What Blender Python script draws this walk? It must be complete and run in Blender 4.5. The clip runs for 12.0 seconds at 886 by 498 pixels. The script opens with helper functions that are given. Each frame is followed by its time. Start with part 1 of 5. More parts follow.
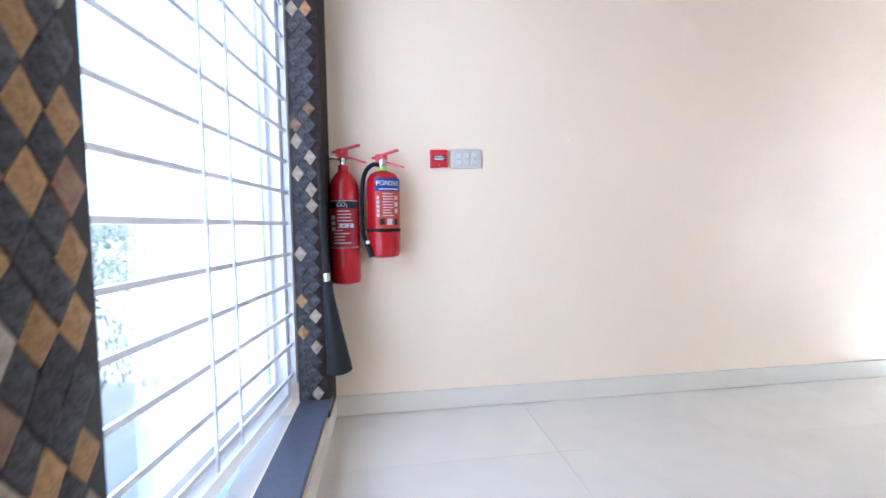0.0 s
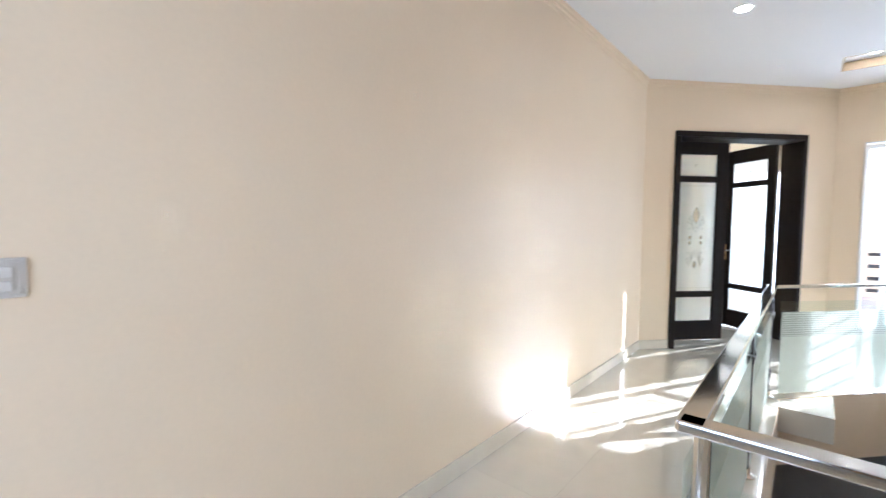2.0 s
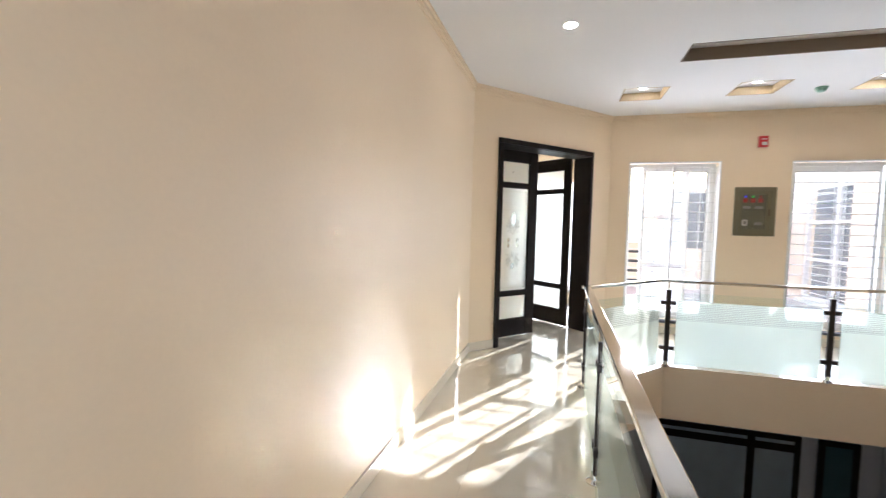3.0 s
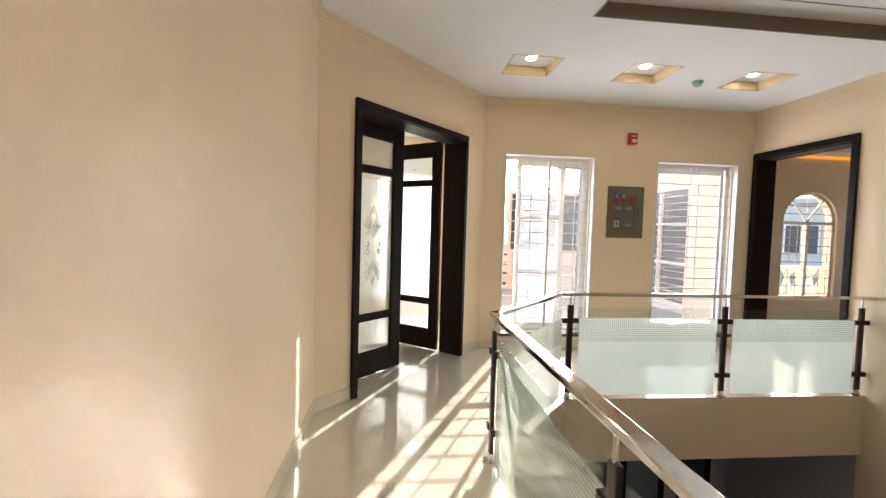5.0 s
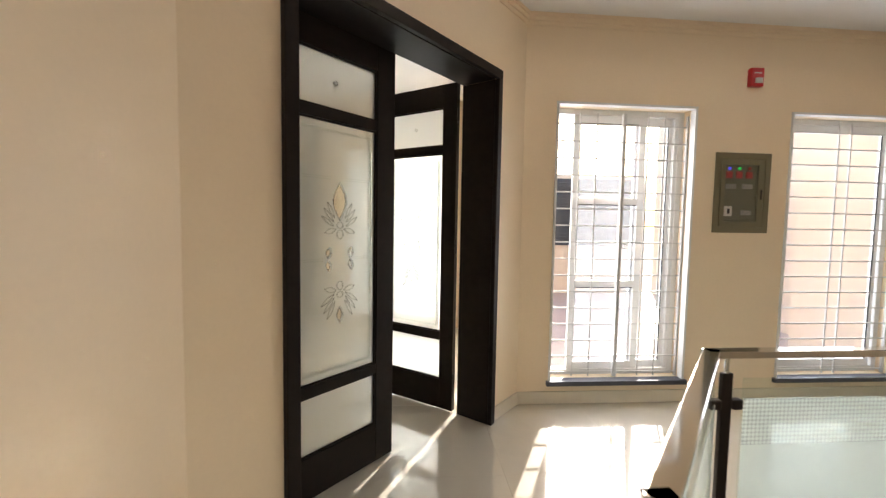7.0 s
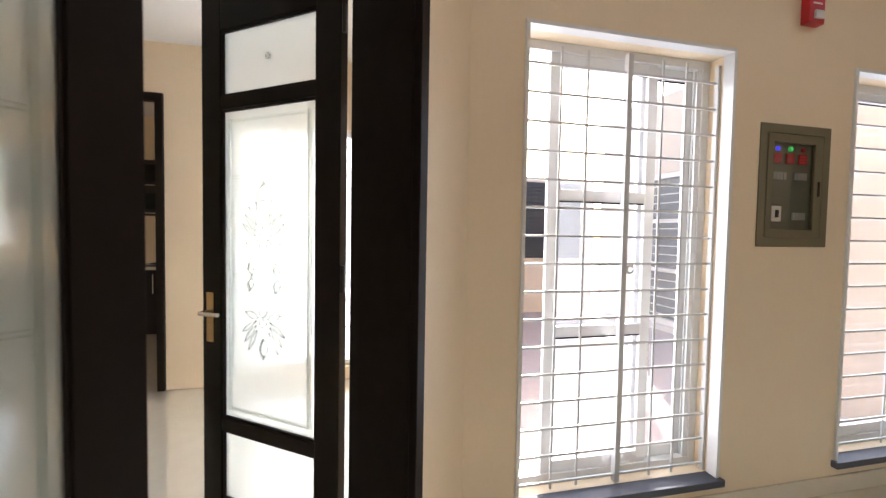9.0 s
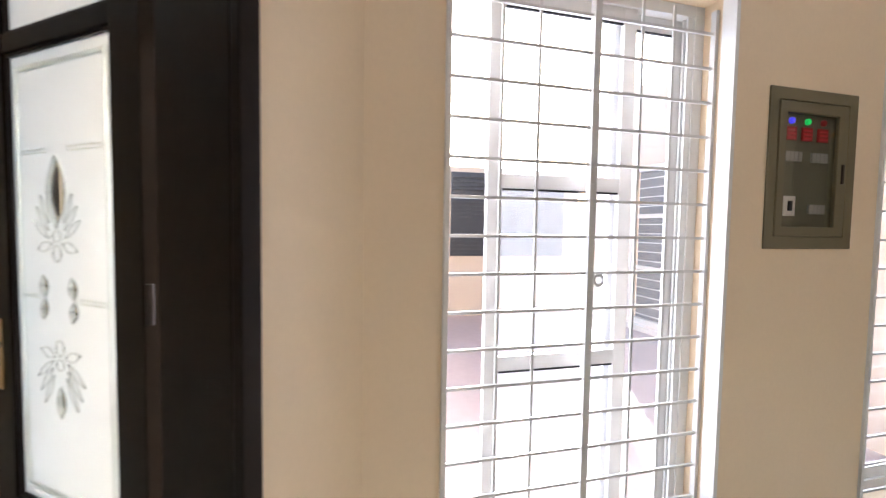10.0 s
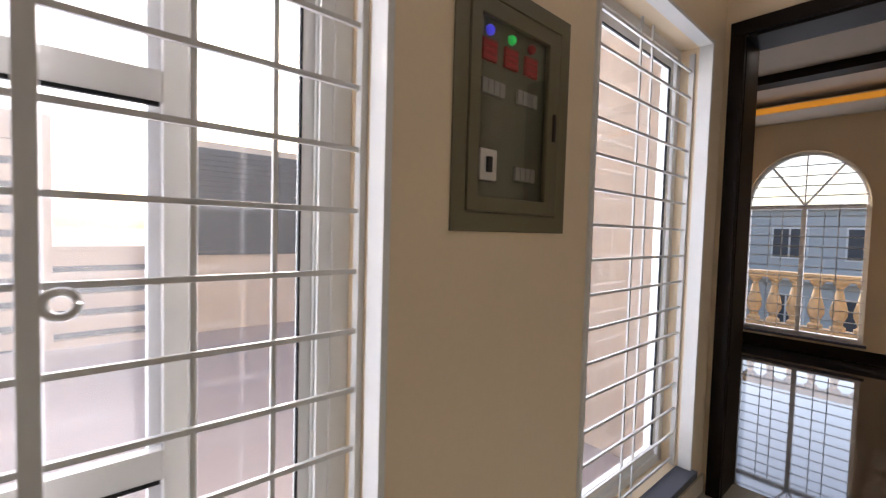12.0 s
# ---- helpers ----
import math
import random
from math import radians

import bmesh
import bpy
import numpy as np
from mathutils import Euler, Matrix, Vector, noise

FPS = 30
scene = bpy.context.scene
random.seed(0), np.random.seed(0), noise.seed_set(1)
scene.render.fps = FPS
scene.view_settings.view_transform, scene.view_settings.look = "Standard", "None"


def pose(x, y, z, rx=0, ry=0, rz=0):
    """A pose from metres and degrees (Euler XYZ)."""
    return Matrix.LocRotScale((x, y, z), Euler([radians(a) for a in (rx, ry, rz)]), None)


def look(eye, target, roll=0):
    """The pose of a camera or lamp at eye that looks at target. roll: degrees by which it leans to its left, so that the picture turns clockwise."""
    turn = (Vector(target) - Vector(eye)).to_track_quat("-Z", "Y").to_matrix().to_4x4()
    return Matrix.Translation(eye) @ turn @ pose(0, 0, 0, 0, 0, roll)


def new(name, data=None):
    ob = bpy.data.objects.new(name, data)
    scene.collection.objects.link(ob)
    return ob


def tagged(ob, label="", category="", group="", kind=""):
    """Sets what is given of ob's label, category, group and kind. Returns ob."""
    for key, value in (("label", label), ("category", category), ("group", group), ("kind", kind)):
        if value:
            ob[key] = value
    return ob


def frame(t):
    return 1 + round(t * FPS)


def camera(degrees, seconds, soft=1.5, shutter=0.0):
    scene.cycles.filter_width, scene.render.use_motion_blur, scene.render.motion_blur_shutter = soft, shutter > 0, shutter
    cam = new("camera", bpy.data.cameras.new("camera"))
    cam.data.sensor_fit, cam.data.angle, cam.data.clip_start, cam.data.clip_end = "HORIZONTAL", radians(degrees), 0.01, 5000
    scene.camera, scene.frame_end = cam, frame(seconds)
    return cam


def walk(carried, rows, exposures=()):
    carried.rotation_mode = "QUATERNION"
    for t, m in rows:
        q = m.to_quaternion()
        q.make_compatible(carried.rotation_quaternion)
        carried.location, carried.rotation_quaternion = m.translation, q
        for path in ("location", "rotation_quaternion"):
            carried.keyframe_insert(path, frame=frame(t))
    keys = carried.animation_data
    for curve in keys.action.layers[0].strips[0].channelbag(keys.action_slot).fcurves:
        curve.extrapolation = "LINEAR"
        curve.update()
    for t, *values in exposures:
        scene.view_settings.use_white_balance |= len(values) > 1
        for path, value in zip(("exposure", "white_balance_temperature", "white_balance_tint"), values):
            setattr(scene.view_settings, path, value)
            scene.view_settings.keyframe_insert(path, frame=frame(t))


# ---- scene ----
cam = camera(92.4, 12.0, soft=1.3, shutter=0.3)
PATH = [
    (0, (-0.048, 0.227, 0.934), (0.211, 2.208, 0.826), -1.0),
    (0.5, (-0.044, 0.409, 1.112), (0.483, 2.334, 0.981), -0.3),
    (1, (0.102, 0.576, 1.238), (0.898, 2.405, 1.1), 0.2),
    (1.3, (0.141, 0.646, 1.273), (1.146, 2.371, 1.152), -0.4),
    (1.5, (0.197, 0.744, 1.28), (1.329, 2.388, 1.16), -0.3),
    (2, (0.319, 0.907, 1.403), (1.827, 2.216, 1.286), 0.4),
    (2.1, (0.337, 0.944, 1.407), (1.902, 2.185, 1.305), 0.1),
    (2.5, (0.486, 1.122, 1.413), (2.261, 2.036, 1.299), 0.7),
    (3, (0.696, 1.357, 1.453), (2.618, 1.896, 1.334), 1.3),
    (3.5, (0.9, 1.597, 1.455), (2.893, 1.714, 1.35), 1.8),
    (3.6, (0.957, 1.613, 1.456), (2.954, 1.663, 1.354), 1.9),
    (3.7, (1.004, 1.656, 1.455), (3.002, 1.642, 1.351), 1.8),
    (5.3, (2.444, 1.721, 1.423), (4.431, 1.513, 1.326), 1.7),
    (5.5, (2.638, 1.707, 1.433), (4.624, 1.5, 1.328), 1.7),
    (6, (3.042, 1.67, 1.453), (5.029, 1.487, 1.333), 1.7),
    (6.5, (3.501, 1.626, 1.445), (5.492, 1.47, 1.339), 1.5),
    (6.6, (3.581, 1.614, 1.439), (5.573, 1.467, 1.342), 1.9),
    (6.7, (3.667, 1.615, 1.435), (5.658, 1.47, 1.323), 1.5),
    (8.3, (5.024, 1.523, 1.456), (6.99, 1.169, 1.353), 1.1),
    (8.5, (5.146, 1.433, 1.442), (7.093, 0.986, 1.35), 1.1),
    (9, (5.406, 1.275, 1.433), (7.348, 0.804, 1.351), 1.0),
    (9.5, (5.641, 1.08, 1.427), (7.579, 0.593, 1.329), 1.0),
    (10, (5.854, 0.837, 1.449), (7.786, 0.331, 1.347), 0.9),
    (10.5, (6.05, 0.547, 1.396), (7.929, -0.128, 1.291), 1.4),
    (11, (6.155, 0.299, 1.413), (7.893, -0.681, 1.285), 2.0),
    (11.5, (6.306, 0.068, 1.4), (7.891, -1.148, 1.289), 2.0),
    (12, (6.407, -0.131, 1.384), (7.909, -1.449, 1.297), 1.6),
]
walk(cam, [(t, look(eye, target, roll)) for t, eye, target, roll in PATH],
     exposures=((0, 3.24, 4720, 15), (1, 2.9, 4850, 12), (1.5, 2.88, 4980, 12), (2, 2.8, 5080, 12), (2.5, 2.72, 5250, 12), (3.5, 2.3, 6050, 14), (5.5, 2.08, 6400, 14), (6.5, 2.0, 6400, 14),
                (8.5, 1.74, 6200, 16), (9.5, 1.97, 5900, 17), (10, 2.03, 5850, 18), (10.5, 1.57, 6150, 21), (11.5, 1.22, 6150, 19), (12, 1.17, 6200, 19)))

# ---- world, sun, exposure ----
# sunlight mirrored by the polished floor reaches the walls
scene.cycles.caustics_reflective = True
scene.cycles.sample_clamp_indirect = 0.0
scene.cycles.blur_glossy = 0.0

world = bpy.data.worlds.new("sky")
scene.world = world
world.use_nodes = True
wn = world.node_tree.nodes
sky = wn.new("ShaderNodeTexSky")
sky.sky_type = "NISHITA"
sky.sun_disc = False
sky.sun_elevation = radians(24.5)
sky.sun_rotation = radians(117)
sky.air_density, sky.dust_density = 1.2, 2.8
wn["Background"].inputs["Strength"].default_value = 0.15
world.node_tree.links.new(sky.outputs["Color"], wn["Background"].inputs["Color"])

SUN_WAY = Vector((math.cos(radians(24.5)) * math.cos(radians(-27)), math.cos(radians(24.5)) * math.sin(radians(-27)), math.sin(radians(24.5))))
sun_data = bpy.data.lights.new("sun", "SUN")
sun_data.energy, sun_data.angle, sun_data.color = 3.2, radians(0.5), (1.0, 0.95, 0.86)
sun = new("sun", sun_data)
sun.matrix_world = look(SUN_WAY * 60, (0, 0, 0))


def sky_light(name, x, y, z, w, h, aim, watts, colour=(0.86, 0.93, 1.0)):
    """The sky's light in a window's opening: w across, h high, shining along aim."""
    d = bpy.data.lights.new(name, "AREA")
    d.shape, d.size, d.size_y, d.energy, d.color = "RECTANGLE", w, h, watts, colour
    ob = new(name, d)
    ob.matrix_world = look((x, y, z), (x + aim[0], y + aim[1], z))
    return ob


sky_light("skylight_landing", -0.62, 1.46, 1.40, 1.25, 2.3, (1, 0), 4.9, (0.90, 0.955, 1.0))
sky_light("skylight_terrace", 7.46, -0.07, 1.27, 1.05, 2.1, (-1, 0), 11)
sky_light("skylight_terrace", 7.46, -1.98, 1.27, 1.0, 2.1, (-1, 0), 11)
sky_light("skylight_dining", 8.30, 0.62, 1.25, 1.6, 2.15, (0, 1), 11)
sky_light("skylight_dining", 9.82, 1.76, 1.25, 1.2, 2.15, (-1, 0), 11)
sky_light("skylight_kitchen", 12.62, 6.08, 1.8, 0.75, 1.3, (-1, 0), 1.5)
sky_light("skylight_lounge", 7.44, -7.26, 1.25, 1.1, 2.0, (0, 1), 3.4)


# ---- materials ----
def material(name, colour, rough=0.5, metal=0.0, grain=0.0, scale=30.0, bump=0.0, spec=0.5, stain=0.0, coat=0.0, vary=0.0, coat_ior=1.5, sharp=False):
    """A principled surface with colour variation at two scales and a fine relief."""
    m = bpy.data.materials.new(name)
    m.use_nodes = True
    nt = m.node_tree
    b = nt.nodes["Principled BSDF"]
    b.inputs["Roughness"].default_value, b.inputs["Metallic"].default_value = rough, metal
    b.inputs["Specular IOR Level"].default_value = spec
    b.inputs["Coat Weight"].default_value, b.inputs["Coat Roughness"].default_value = coat, 0.02
    b.inputs["Coat IOR"].default_value = coat_ior
    b.inputs["Base Color"].default_value = (*colour, 1)
    tc = nt.nodes.new("ShaderNodeTexCoord")
    last = None

    def mixed(fac_socket, dark, light, before):
        ramp = nt.nodes.new("ShaderNodeMapRange")
        ramp.inputs["To Min"].default_value, ramp.inputs["To Max"].default_value = dark, light
        nt.links.new(fac_socket, ramp.inputs["Value"])
        mul = nt.nodes.new("ShaderNodeMix")
        mul.data_type, mul.blend_type = "RGBA", "MULTIPLY"
        mul.inputs["Factor"].default_value = 1.0
        if before is None:
            mul.inputs["A"].default_value = (*colour, 1)
        else:
            nt.links.new(before, mul.inputs["A"])
        comb = nt.nodes.new("ShaderNodeCombineColor")
        for k in ("Red", "Green", "Blue"):
            nt.links.new(ramp.outputs["Result"], comb.inputs[k])
        nt.links.new(comb.outputs["Color"], mul.inputs["B"])
        return mul.outputs["Result"]

    if grain:
        n1 = nt.nodes.new("ShaderNodeTexNoise")
        n1.inputs["Scale"].default_value, n1.inputs["Detail"].default_value = scale, 6
        nt.links.new(tc.outputs["Object"], n1.inputs["Vector"])
        fac = n1.outputs["Fac"]
        if sharp:
            n1.inputs["Detail"].default_value, n1.inputs["Roughness"].default_value = 9, 0.7
            cr = nt.nodes.new("ShaderNodeMapRange")
            cr.inputs["From Min"].default_value, cr.inputs["From Max"].default_value = 0.33, 0.67
            nt.links.new(fac, cr.inputs["Value"])
            fac = cr.outputs["Result"]
        last = mixed(fac, 1 - grain, 1 + grain, last)
        if bump:
            bp = nt.nodes.new("ShaderNodeBump")
            bp.inputs["Strength"].default_value, bp.inputs["Distance"].default_value = bump, 0.01
            nt.links.new(n1.outputs["Fac"], bp.inputs["Height"])
            nt.links.new(bp.outputs["Normal"], b.inputs["Normal"])
    if stain:
        n2 = nt.nodes.new("ShaderNodeTexNoise")
        n2.inputs["Scale"].default_value, n2.inputs["Detail"].default_value = 1.3, 3
        nt.links.new(tc.outputs["Object"], n2.inputs["Vector"])
        last = mixed(n2.outputs["Fac"], 1 - stain, 1 + stain, last)
    if vary:
        oi = nt.nodes.new("ShaderNodeObjectInfo")
        last = mixed(oi.outputs["Random"], 1 - vary, 1 + vary, last)
    if last is not None:
        nt.links.new(last, b.inputs["Base Color"])
    return m


def gloss_weight(nt, low, high, power=4.0):
    """More gloss at a glancing view, the same from both sides of a pane."""
    lw, pw, mr = (nt.nodes.new("ShaderNode" + k) for k in ("LayerWeight", "Math", "MapRange"))
    pw.operation, pw.inputs[1].default_value = "POWER", power
    mr.inputs["To Min"].default_value, mr.inputs["To Max"].default_value = low, high
    lw.inputs["Blend"].default_value = 0.5
    nt.links.new(lw.outputs["Facing"], pw.inputs[0])
    nt.links.new(pw.outputs[0], mr.inputs["Value"])
    return mr.outputs["Result"]


def glass(name, tint=(0.95, 0.98, 0.97), veil=0.0, high=0.5):
    """A clear pane: what lies behind shows through, with gloss over it and a scattering veil for dust and for glare and
    haze.
    """
    m = bpy.data.materials.new(name)
    m.use_nodes = True
    nt = m.node_tree
    nt.nodes.remove(nt.nodes["Principled BSDF"])
    tr, gl, tl, m0, mx = (nt.nodes.new("ShaderNode" + k) for k in ("BsdfTransparent", "BsdfGlossy", "BsdfTranslucent", "MixShader", "MixShader"))
    tr.inputs["Color"].default_value = (*tint, 1)
    tl.inputs["Color"].default_value = (0.9, 0.9, 0.9, 1)
    gl.inputs["Roughness"].default_value = 0.02
    m0.inputs[0].default_value = veil
    nt.links.new(tr.outputs[0], m0.inputs[1])
    nt.links.new(tl.outputs[0], m0.inputs[2])
    nt.links.new(gloss_weight(nt, 0.03, high), mx.inputs[0])
    nt.links.new(m0.outputs[0], mx.inputs[1])
    nt.links.new(gl.outputs[0], mx.inputs[2])
    nt.links.new(mx.outputs[0], nt.nodes["Material Output"].inputs["Surface"])
    return m


def frosted(name, tint, see, dots=0.0, rough=0.5):
    """Etched glass: part of the light is scattered, part goes through softly; dots: a lattice of etched diamonds."""
    m = bpy.data.materials.new(name)
    m.use_nodes = True
    nt = m.node_tree
    nt.nodes.remove(nt.nodes["Principled BSDF"])
    tl, df, re, gl, m0, m1, m2 = (nt.nodes.new("ShaderNode" + k) for k in
        ("BsdfTranslucent", "BsdfDiffuse", "BsdfRefraction", "BsdfGlossy", "MixShader", "MixShader", "MixShader"))
    tl.inputs["Color"].default_value = (*tint, 1)
    df.inputs["Color"].default_value = (*tint, 1)
    re.inputs["Color"].default_value = (*[0.5 + 0.5 * c for c in tint], 1)
    re.inputs["IOR"].default_value, re.inputs["Roughness"].default_value = 1.08, rough
    gl.inputs["Roughness"].default_value = 0.15
    m0.inputs[0].default_value = 0.35
    nt.links.new(tl.outputs[0], m0.inputs[1])
    nt.links.new(df.outputs[0], m0.inputs[2])
    m1.inputs[0].default_value = see
    nt.links.new(m0.outputs[0], m1.inputs[1])
    nt.links.new(re.outputs[0], m1.inputs[2])
    if dots:
        tc = nt.nodes.new("ShaderNodeTexCoord")
        ck = nt.nodes.new("ShaderNodeTexChecker")
        sx = nt.nodes.new("ShaderNodeSeparateXYZ")
        cb = nt.nodes.new("ShaderNodeCombineXYZ")
        du, pa, pb = (nt.nodes.new("ShaderNodeMath") for _ in range(3))
        du.operation, pa.operation, pb.operation = "SUBTRACT", "ADD", "SUBTRACT"
        ck.inputs["Scale"].default_value = 55
        nt.links.new(tc.outputs["Object"], sx.inputs[0])
        nt.links.new(sx.outputs[0], du.inputs[0])
        nt.links.new(sx.outputs[1], du.inputs[1])
        for nd, k in ((pa, 0), (pb, 1)):
            nt.links.new(du.outputs[0], nd.inputs[0])
            nt.links.new(sx.outputs[2], nd.inputs[1])
            nt.links.new(nd.outputs[0], cb.inputs[k])
        cb.inputs[2].default_value = 0.005
        nt.links.new(cb.outputs[0], ck.inputs["Vector"])
        mr = nt.nodes.new("ShaderNodeMapRange")
        mr.inputs["To Min"].default_value, mr.inputs["To Max"].default_value = see, min(1, see + dots)
        nt.links.new(ck.outputs["Fac"], mr.inputs["Value"])
        nt.links.new(mr.outputs["Result"], m1.inputs[0])
    nt.links.new(gloss_weight(nt, 0.02, 0.35), m2.inputs[0])
    nt.links.new(m1.outputs[0], m2.inputs[1])
    nt.links.new(gl.outputs[0], m2.inputs[2])
    nt.links.new(m2.outputs[0], nt.nodes["Material Output"].inputs["Surface"])
    return m


def bevel_glass(name):
    """Thick clear glass that bends what lies behind it."""
    m = bpy.data.materials.new(name)
    m.use_nodes = True
    nt = m.node_tree
    nt.nodes.remove(nt.nodes["Principled BSDF"])
    g = nt.nodes.new("ShaderNodeBsdfGlass")
    g.inputs["Color"].default_value = (0.93, 0.95, 0.94, 1)
    g.inputs["Roughness"].default_value, g.inputs["IOR"].default_value = 0.03, 1.5
    nt.links.new(g.outputs[0], nt.nodes["Material Output"].inputs["Surface"])
    return m


def glow(name, colour, strength):
    m = bpy.data.materials.new(name)
    m.use_nodes = True
    b = m.node_tree.nodes["Principled BSDF"]
    b.inputs["Base Color"].default_value = (*colour, 1)
    b.inputs["Emission Color"].default_value = (*colour, 1)
    b.inputs["Emission Strength"].default_value = strength
    return m


PAINT = material("cream_wall_paint", (0.80, 0.65, 0.458), 0.45, grain=0.03, scale=55, bump=0.05, stain=0.04, spec=0.35)
CEIL = material("white_ceiling_paint", (0.82, 0.80, 0.77), 0.7, grain=0.02, scale=40, bump=0.03, stain=0.02, spec=0.2)
RECESS = material("buff_recess_paint", (0.50, 0.39, 0.24), 0.6, grain=0.03, scale=40)
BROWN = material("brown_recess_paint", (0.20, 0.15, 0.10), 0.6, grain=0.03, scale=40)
TILE = material("polished_cream_tile", (0.64, 0.585, 0.475), 0.17, grain=0.06, scale=7, stain=0.05, spec=0.8, vary=0.025, coat=1.0, coat_ior=1.85)
GROUT = material("tile_grout", (0.52, 0.47, 0.38), 0.8, grain=0.1, scale=60)
SKIRT = material("cream_skirting_tile", (0.70, 0.62, 0.49), 0.12, grain=0.05, scale=9, stain=0.04)
WOOD = material("black_brown_wood", (0.013, 0.0085, 0.006), 0.42, grain=0.4, scale=18, bump=0.06, spec=0.14)
STEEL = material("polished_steel", (0.72, 0.70, 0.66), 0.09, 1.0, grain=0.04, scale=20)
BLACKM = material("black_brown_metal", (0.03, 0.022, 0.018), 0.3, 0.3, grain=0.2, scale=30)
WHITEALU = material("white_aluminium", (0.72, 0.71, 0.69), 0.3, grain=0.03, scale=30, stain=0.03)
WHITEBAR = material("white_enamel_bar", (0.60, 0.59, 0.57), 0.28, grain=0.04, scale=40)
RUBBER = material("black_rubber", (0.009, 0.009, 0.009), 0.6, spec=0.22, grain=0.2, scale=60, bump=0.05)
RED = material("red_enamel", (0.36, 0.005, 0.008), 0.25, grain=0.05, scale=20, coat=0.15, spec=0.35)
REDPLAST = material("red_plastic", (0.52, 0.015, 0.02), 0.35, grain=0.04, scale=40)
WHITEPL = material("white_plastic", (0.66, 0.63, 0.58), 0.45, grain=0.02, scale=40)
SWITCHPL = material("pale_beige_plastic", (0.58, 0.53, 0.46), 0.5, grain=0.03, scale=40)
ROCKER = material("white_rocker_plastic", (0.64, 0.60, 0.54), 0.45, grain=0.03, scale=40)
INK_WHITE = material("white_print", (0.82, 0.80, 0.78), 0.5, grain=0.02, scale=80)
INK_BLACK = material("black_print", (0.015, 0.015, 0.017), 0.4, grain=0.1, scale=80)
INK_BLUE = material("blue_print", (0.02, 0.05, 0.28), 0.35, grain=0.05, scale=60)
INK_ORANGE = material("orange_red_print", (0.68, 0.075, 0.02), 0.35, grain=0.05, scale=60)
INK_RED = material("red_print", (0.50, 0.02, 0.03), 0.4, grain=0.05, scale=60)
CHROME = material("chrome", (0.75, 0.74, 0.72), 0.12, 1.0, grain=0.03, scale=30)
BRASS = material("satin_brass", (0.55, 0.40, 0.22), 0.25, 1.0, grain=0.08, scale=40)
LIME = material("lime_collar", (0.35, 0.65, 0.08), 0.4, grain=0.05, scale=40)
PANELGREY = material("grey_green_enamel", (0.150, 0.130, 0.073), 0.35, grain=0.05, scale=90, bump=0.02)
PANELIN = material("grey_green_plate", (0.115, 0.115, 0.075), 0.45, grain=0.05, scale=60)
GRANITE = material("dark_granite", (0.075, 0.078, 0.095), 0.5, spec=0.3, grain=0.5, scale=160, stain=0.1)
DARKFLOOR = material("dark_polished_floor", (0.018, 0.015, 0.013), 0.05, grain=0.3, scale=14, spec=0.6, coat=0.7, coat_ior=1.4)
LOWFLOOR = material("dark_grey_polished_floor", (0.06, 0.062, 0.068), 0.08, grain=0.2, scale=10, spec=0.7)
STONES = [material("grey_slate", (0.062, 0.058, 0.056), 0.75, sharp=True, grain=0.85, scale=75, bump=1.0, stain=0.2, vary=0.25),
          material("buff_stone", (0.34, 0.27, 0.19), 0.75, sharp=True, grain=0.35, scale=70, bump=0.7, stain=0.2, vary=0.15),
          material("ochre_stone", (0.34, 0.19, 0.07), 0.75, sharp=True, grain=0.4, scale=70, bump=0.7, stain=0.2, vary=0.15),
          material("rust_stone", (0.20, 0.11, 0.06), 0.75, sharp=True, grain=0.4, scale=60, bump=0.5, stain=0.2, vary=0.2)]
RUSTSTRIP = material("dark_rust_stone", (0.026, 0.017, 0.012), 0.8, spec=0.2, sharp=True, grain=0.7, scale=45, bump=0.8, stain=0.3)
MORTAR = material("dark_mortar", (0.05, 0.045, 0.04), 0.9, grain=0.4, scale=80, bump=0.3)
PEACH = material("peach_render", (0.67, 0.56, 0.445), 0.75, grain=0.05, scale=40, bump=0.08, stain=0.06)
TERRACE = material("pink_terrace_tile", (0.42, 0.35, 0.345), 0.4, grain=0.10, scale=12, stain=0.08)
LOUVRE = material("dark_louvre", (0.055, 0.060, 0.070), 0.4, grain=0.15, scale=30)
SAND = material("pale_sandy_ground", (0.36, 0.33, 0.27), 0.9, grain=0.3, scale=0.6, stain=0.2)
LEAF = material("green_leaf", (0.075, 0.11, 0.045), 0.6, grain=0.3, scale=3, vary=0.25)
BARK = material("bark", (0.12, 0.09, 0.065), 0.85, grain=0.4, scale=15, bump=0.5)
GREYWALL = material("pale_grey_render", (0.50, 0.50, 0.49), 0.8, grain=0.06, scale=8, stain=0.08)
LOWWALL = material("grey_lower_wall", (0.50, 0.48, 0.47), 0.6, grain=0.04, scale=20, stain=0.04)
PALEBAL = material("pale_render", (0.58, 0.55, 0.50), 0.75, grain=0.1, scale=25, bump=0.1)
# grey-blue door glass, its colour raised to stand in for daylight on it
DAYPANE = material("door_glass_painted_daylight", (0.34, 0.39, 0.41), 0.12, grain=0.15, scale=3, spec=0.7)
TEALPANEL = material("teal_door_glass", (0.045, 0.085, 0.085), 0.08, grain=0.15, scale=3, spec=0.6)
OCHREBAL = material("ochre_render", (0.47, 0.36, 0.225), 0.75, grain=0.12, scale=25, bump=0.1)
GREYPANE = material("unlit_grey_glass", (0.11, 0.115, 0.125), 0.08, grain=0.2, scale=2, spec=0.6)
ASPHALT = material("asphalt", (0.06, 0.06, 0.062), 0.85, grain=0.25, scale=20)
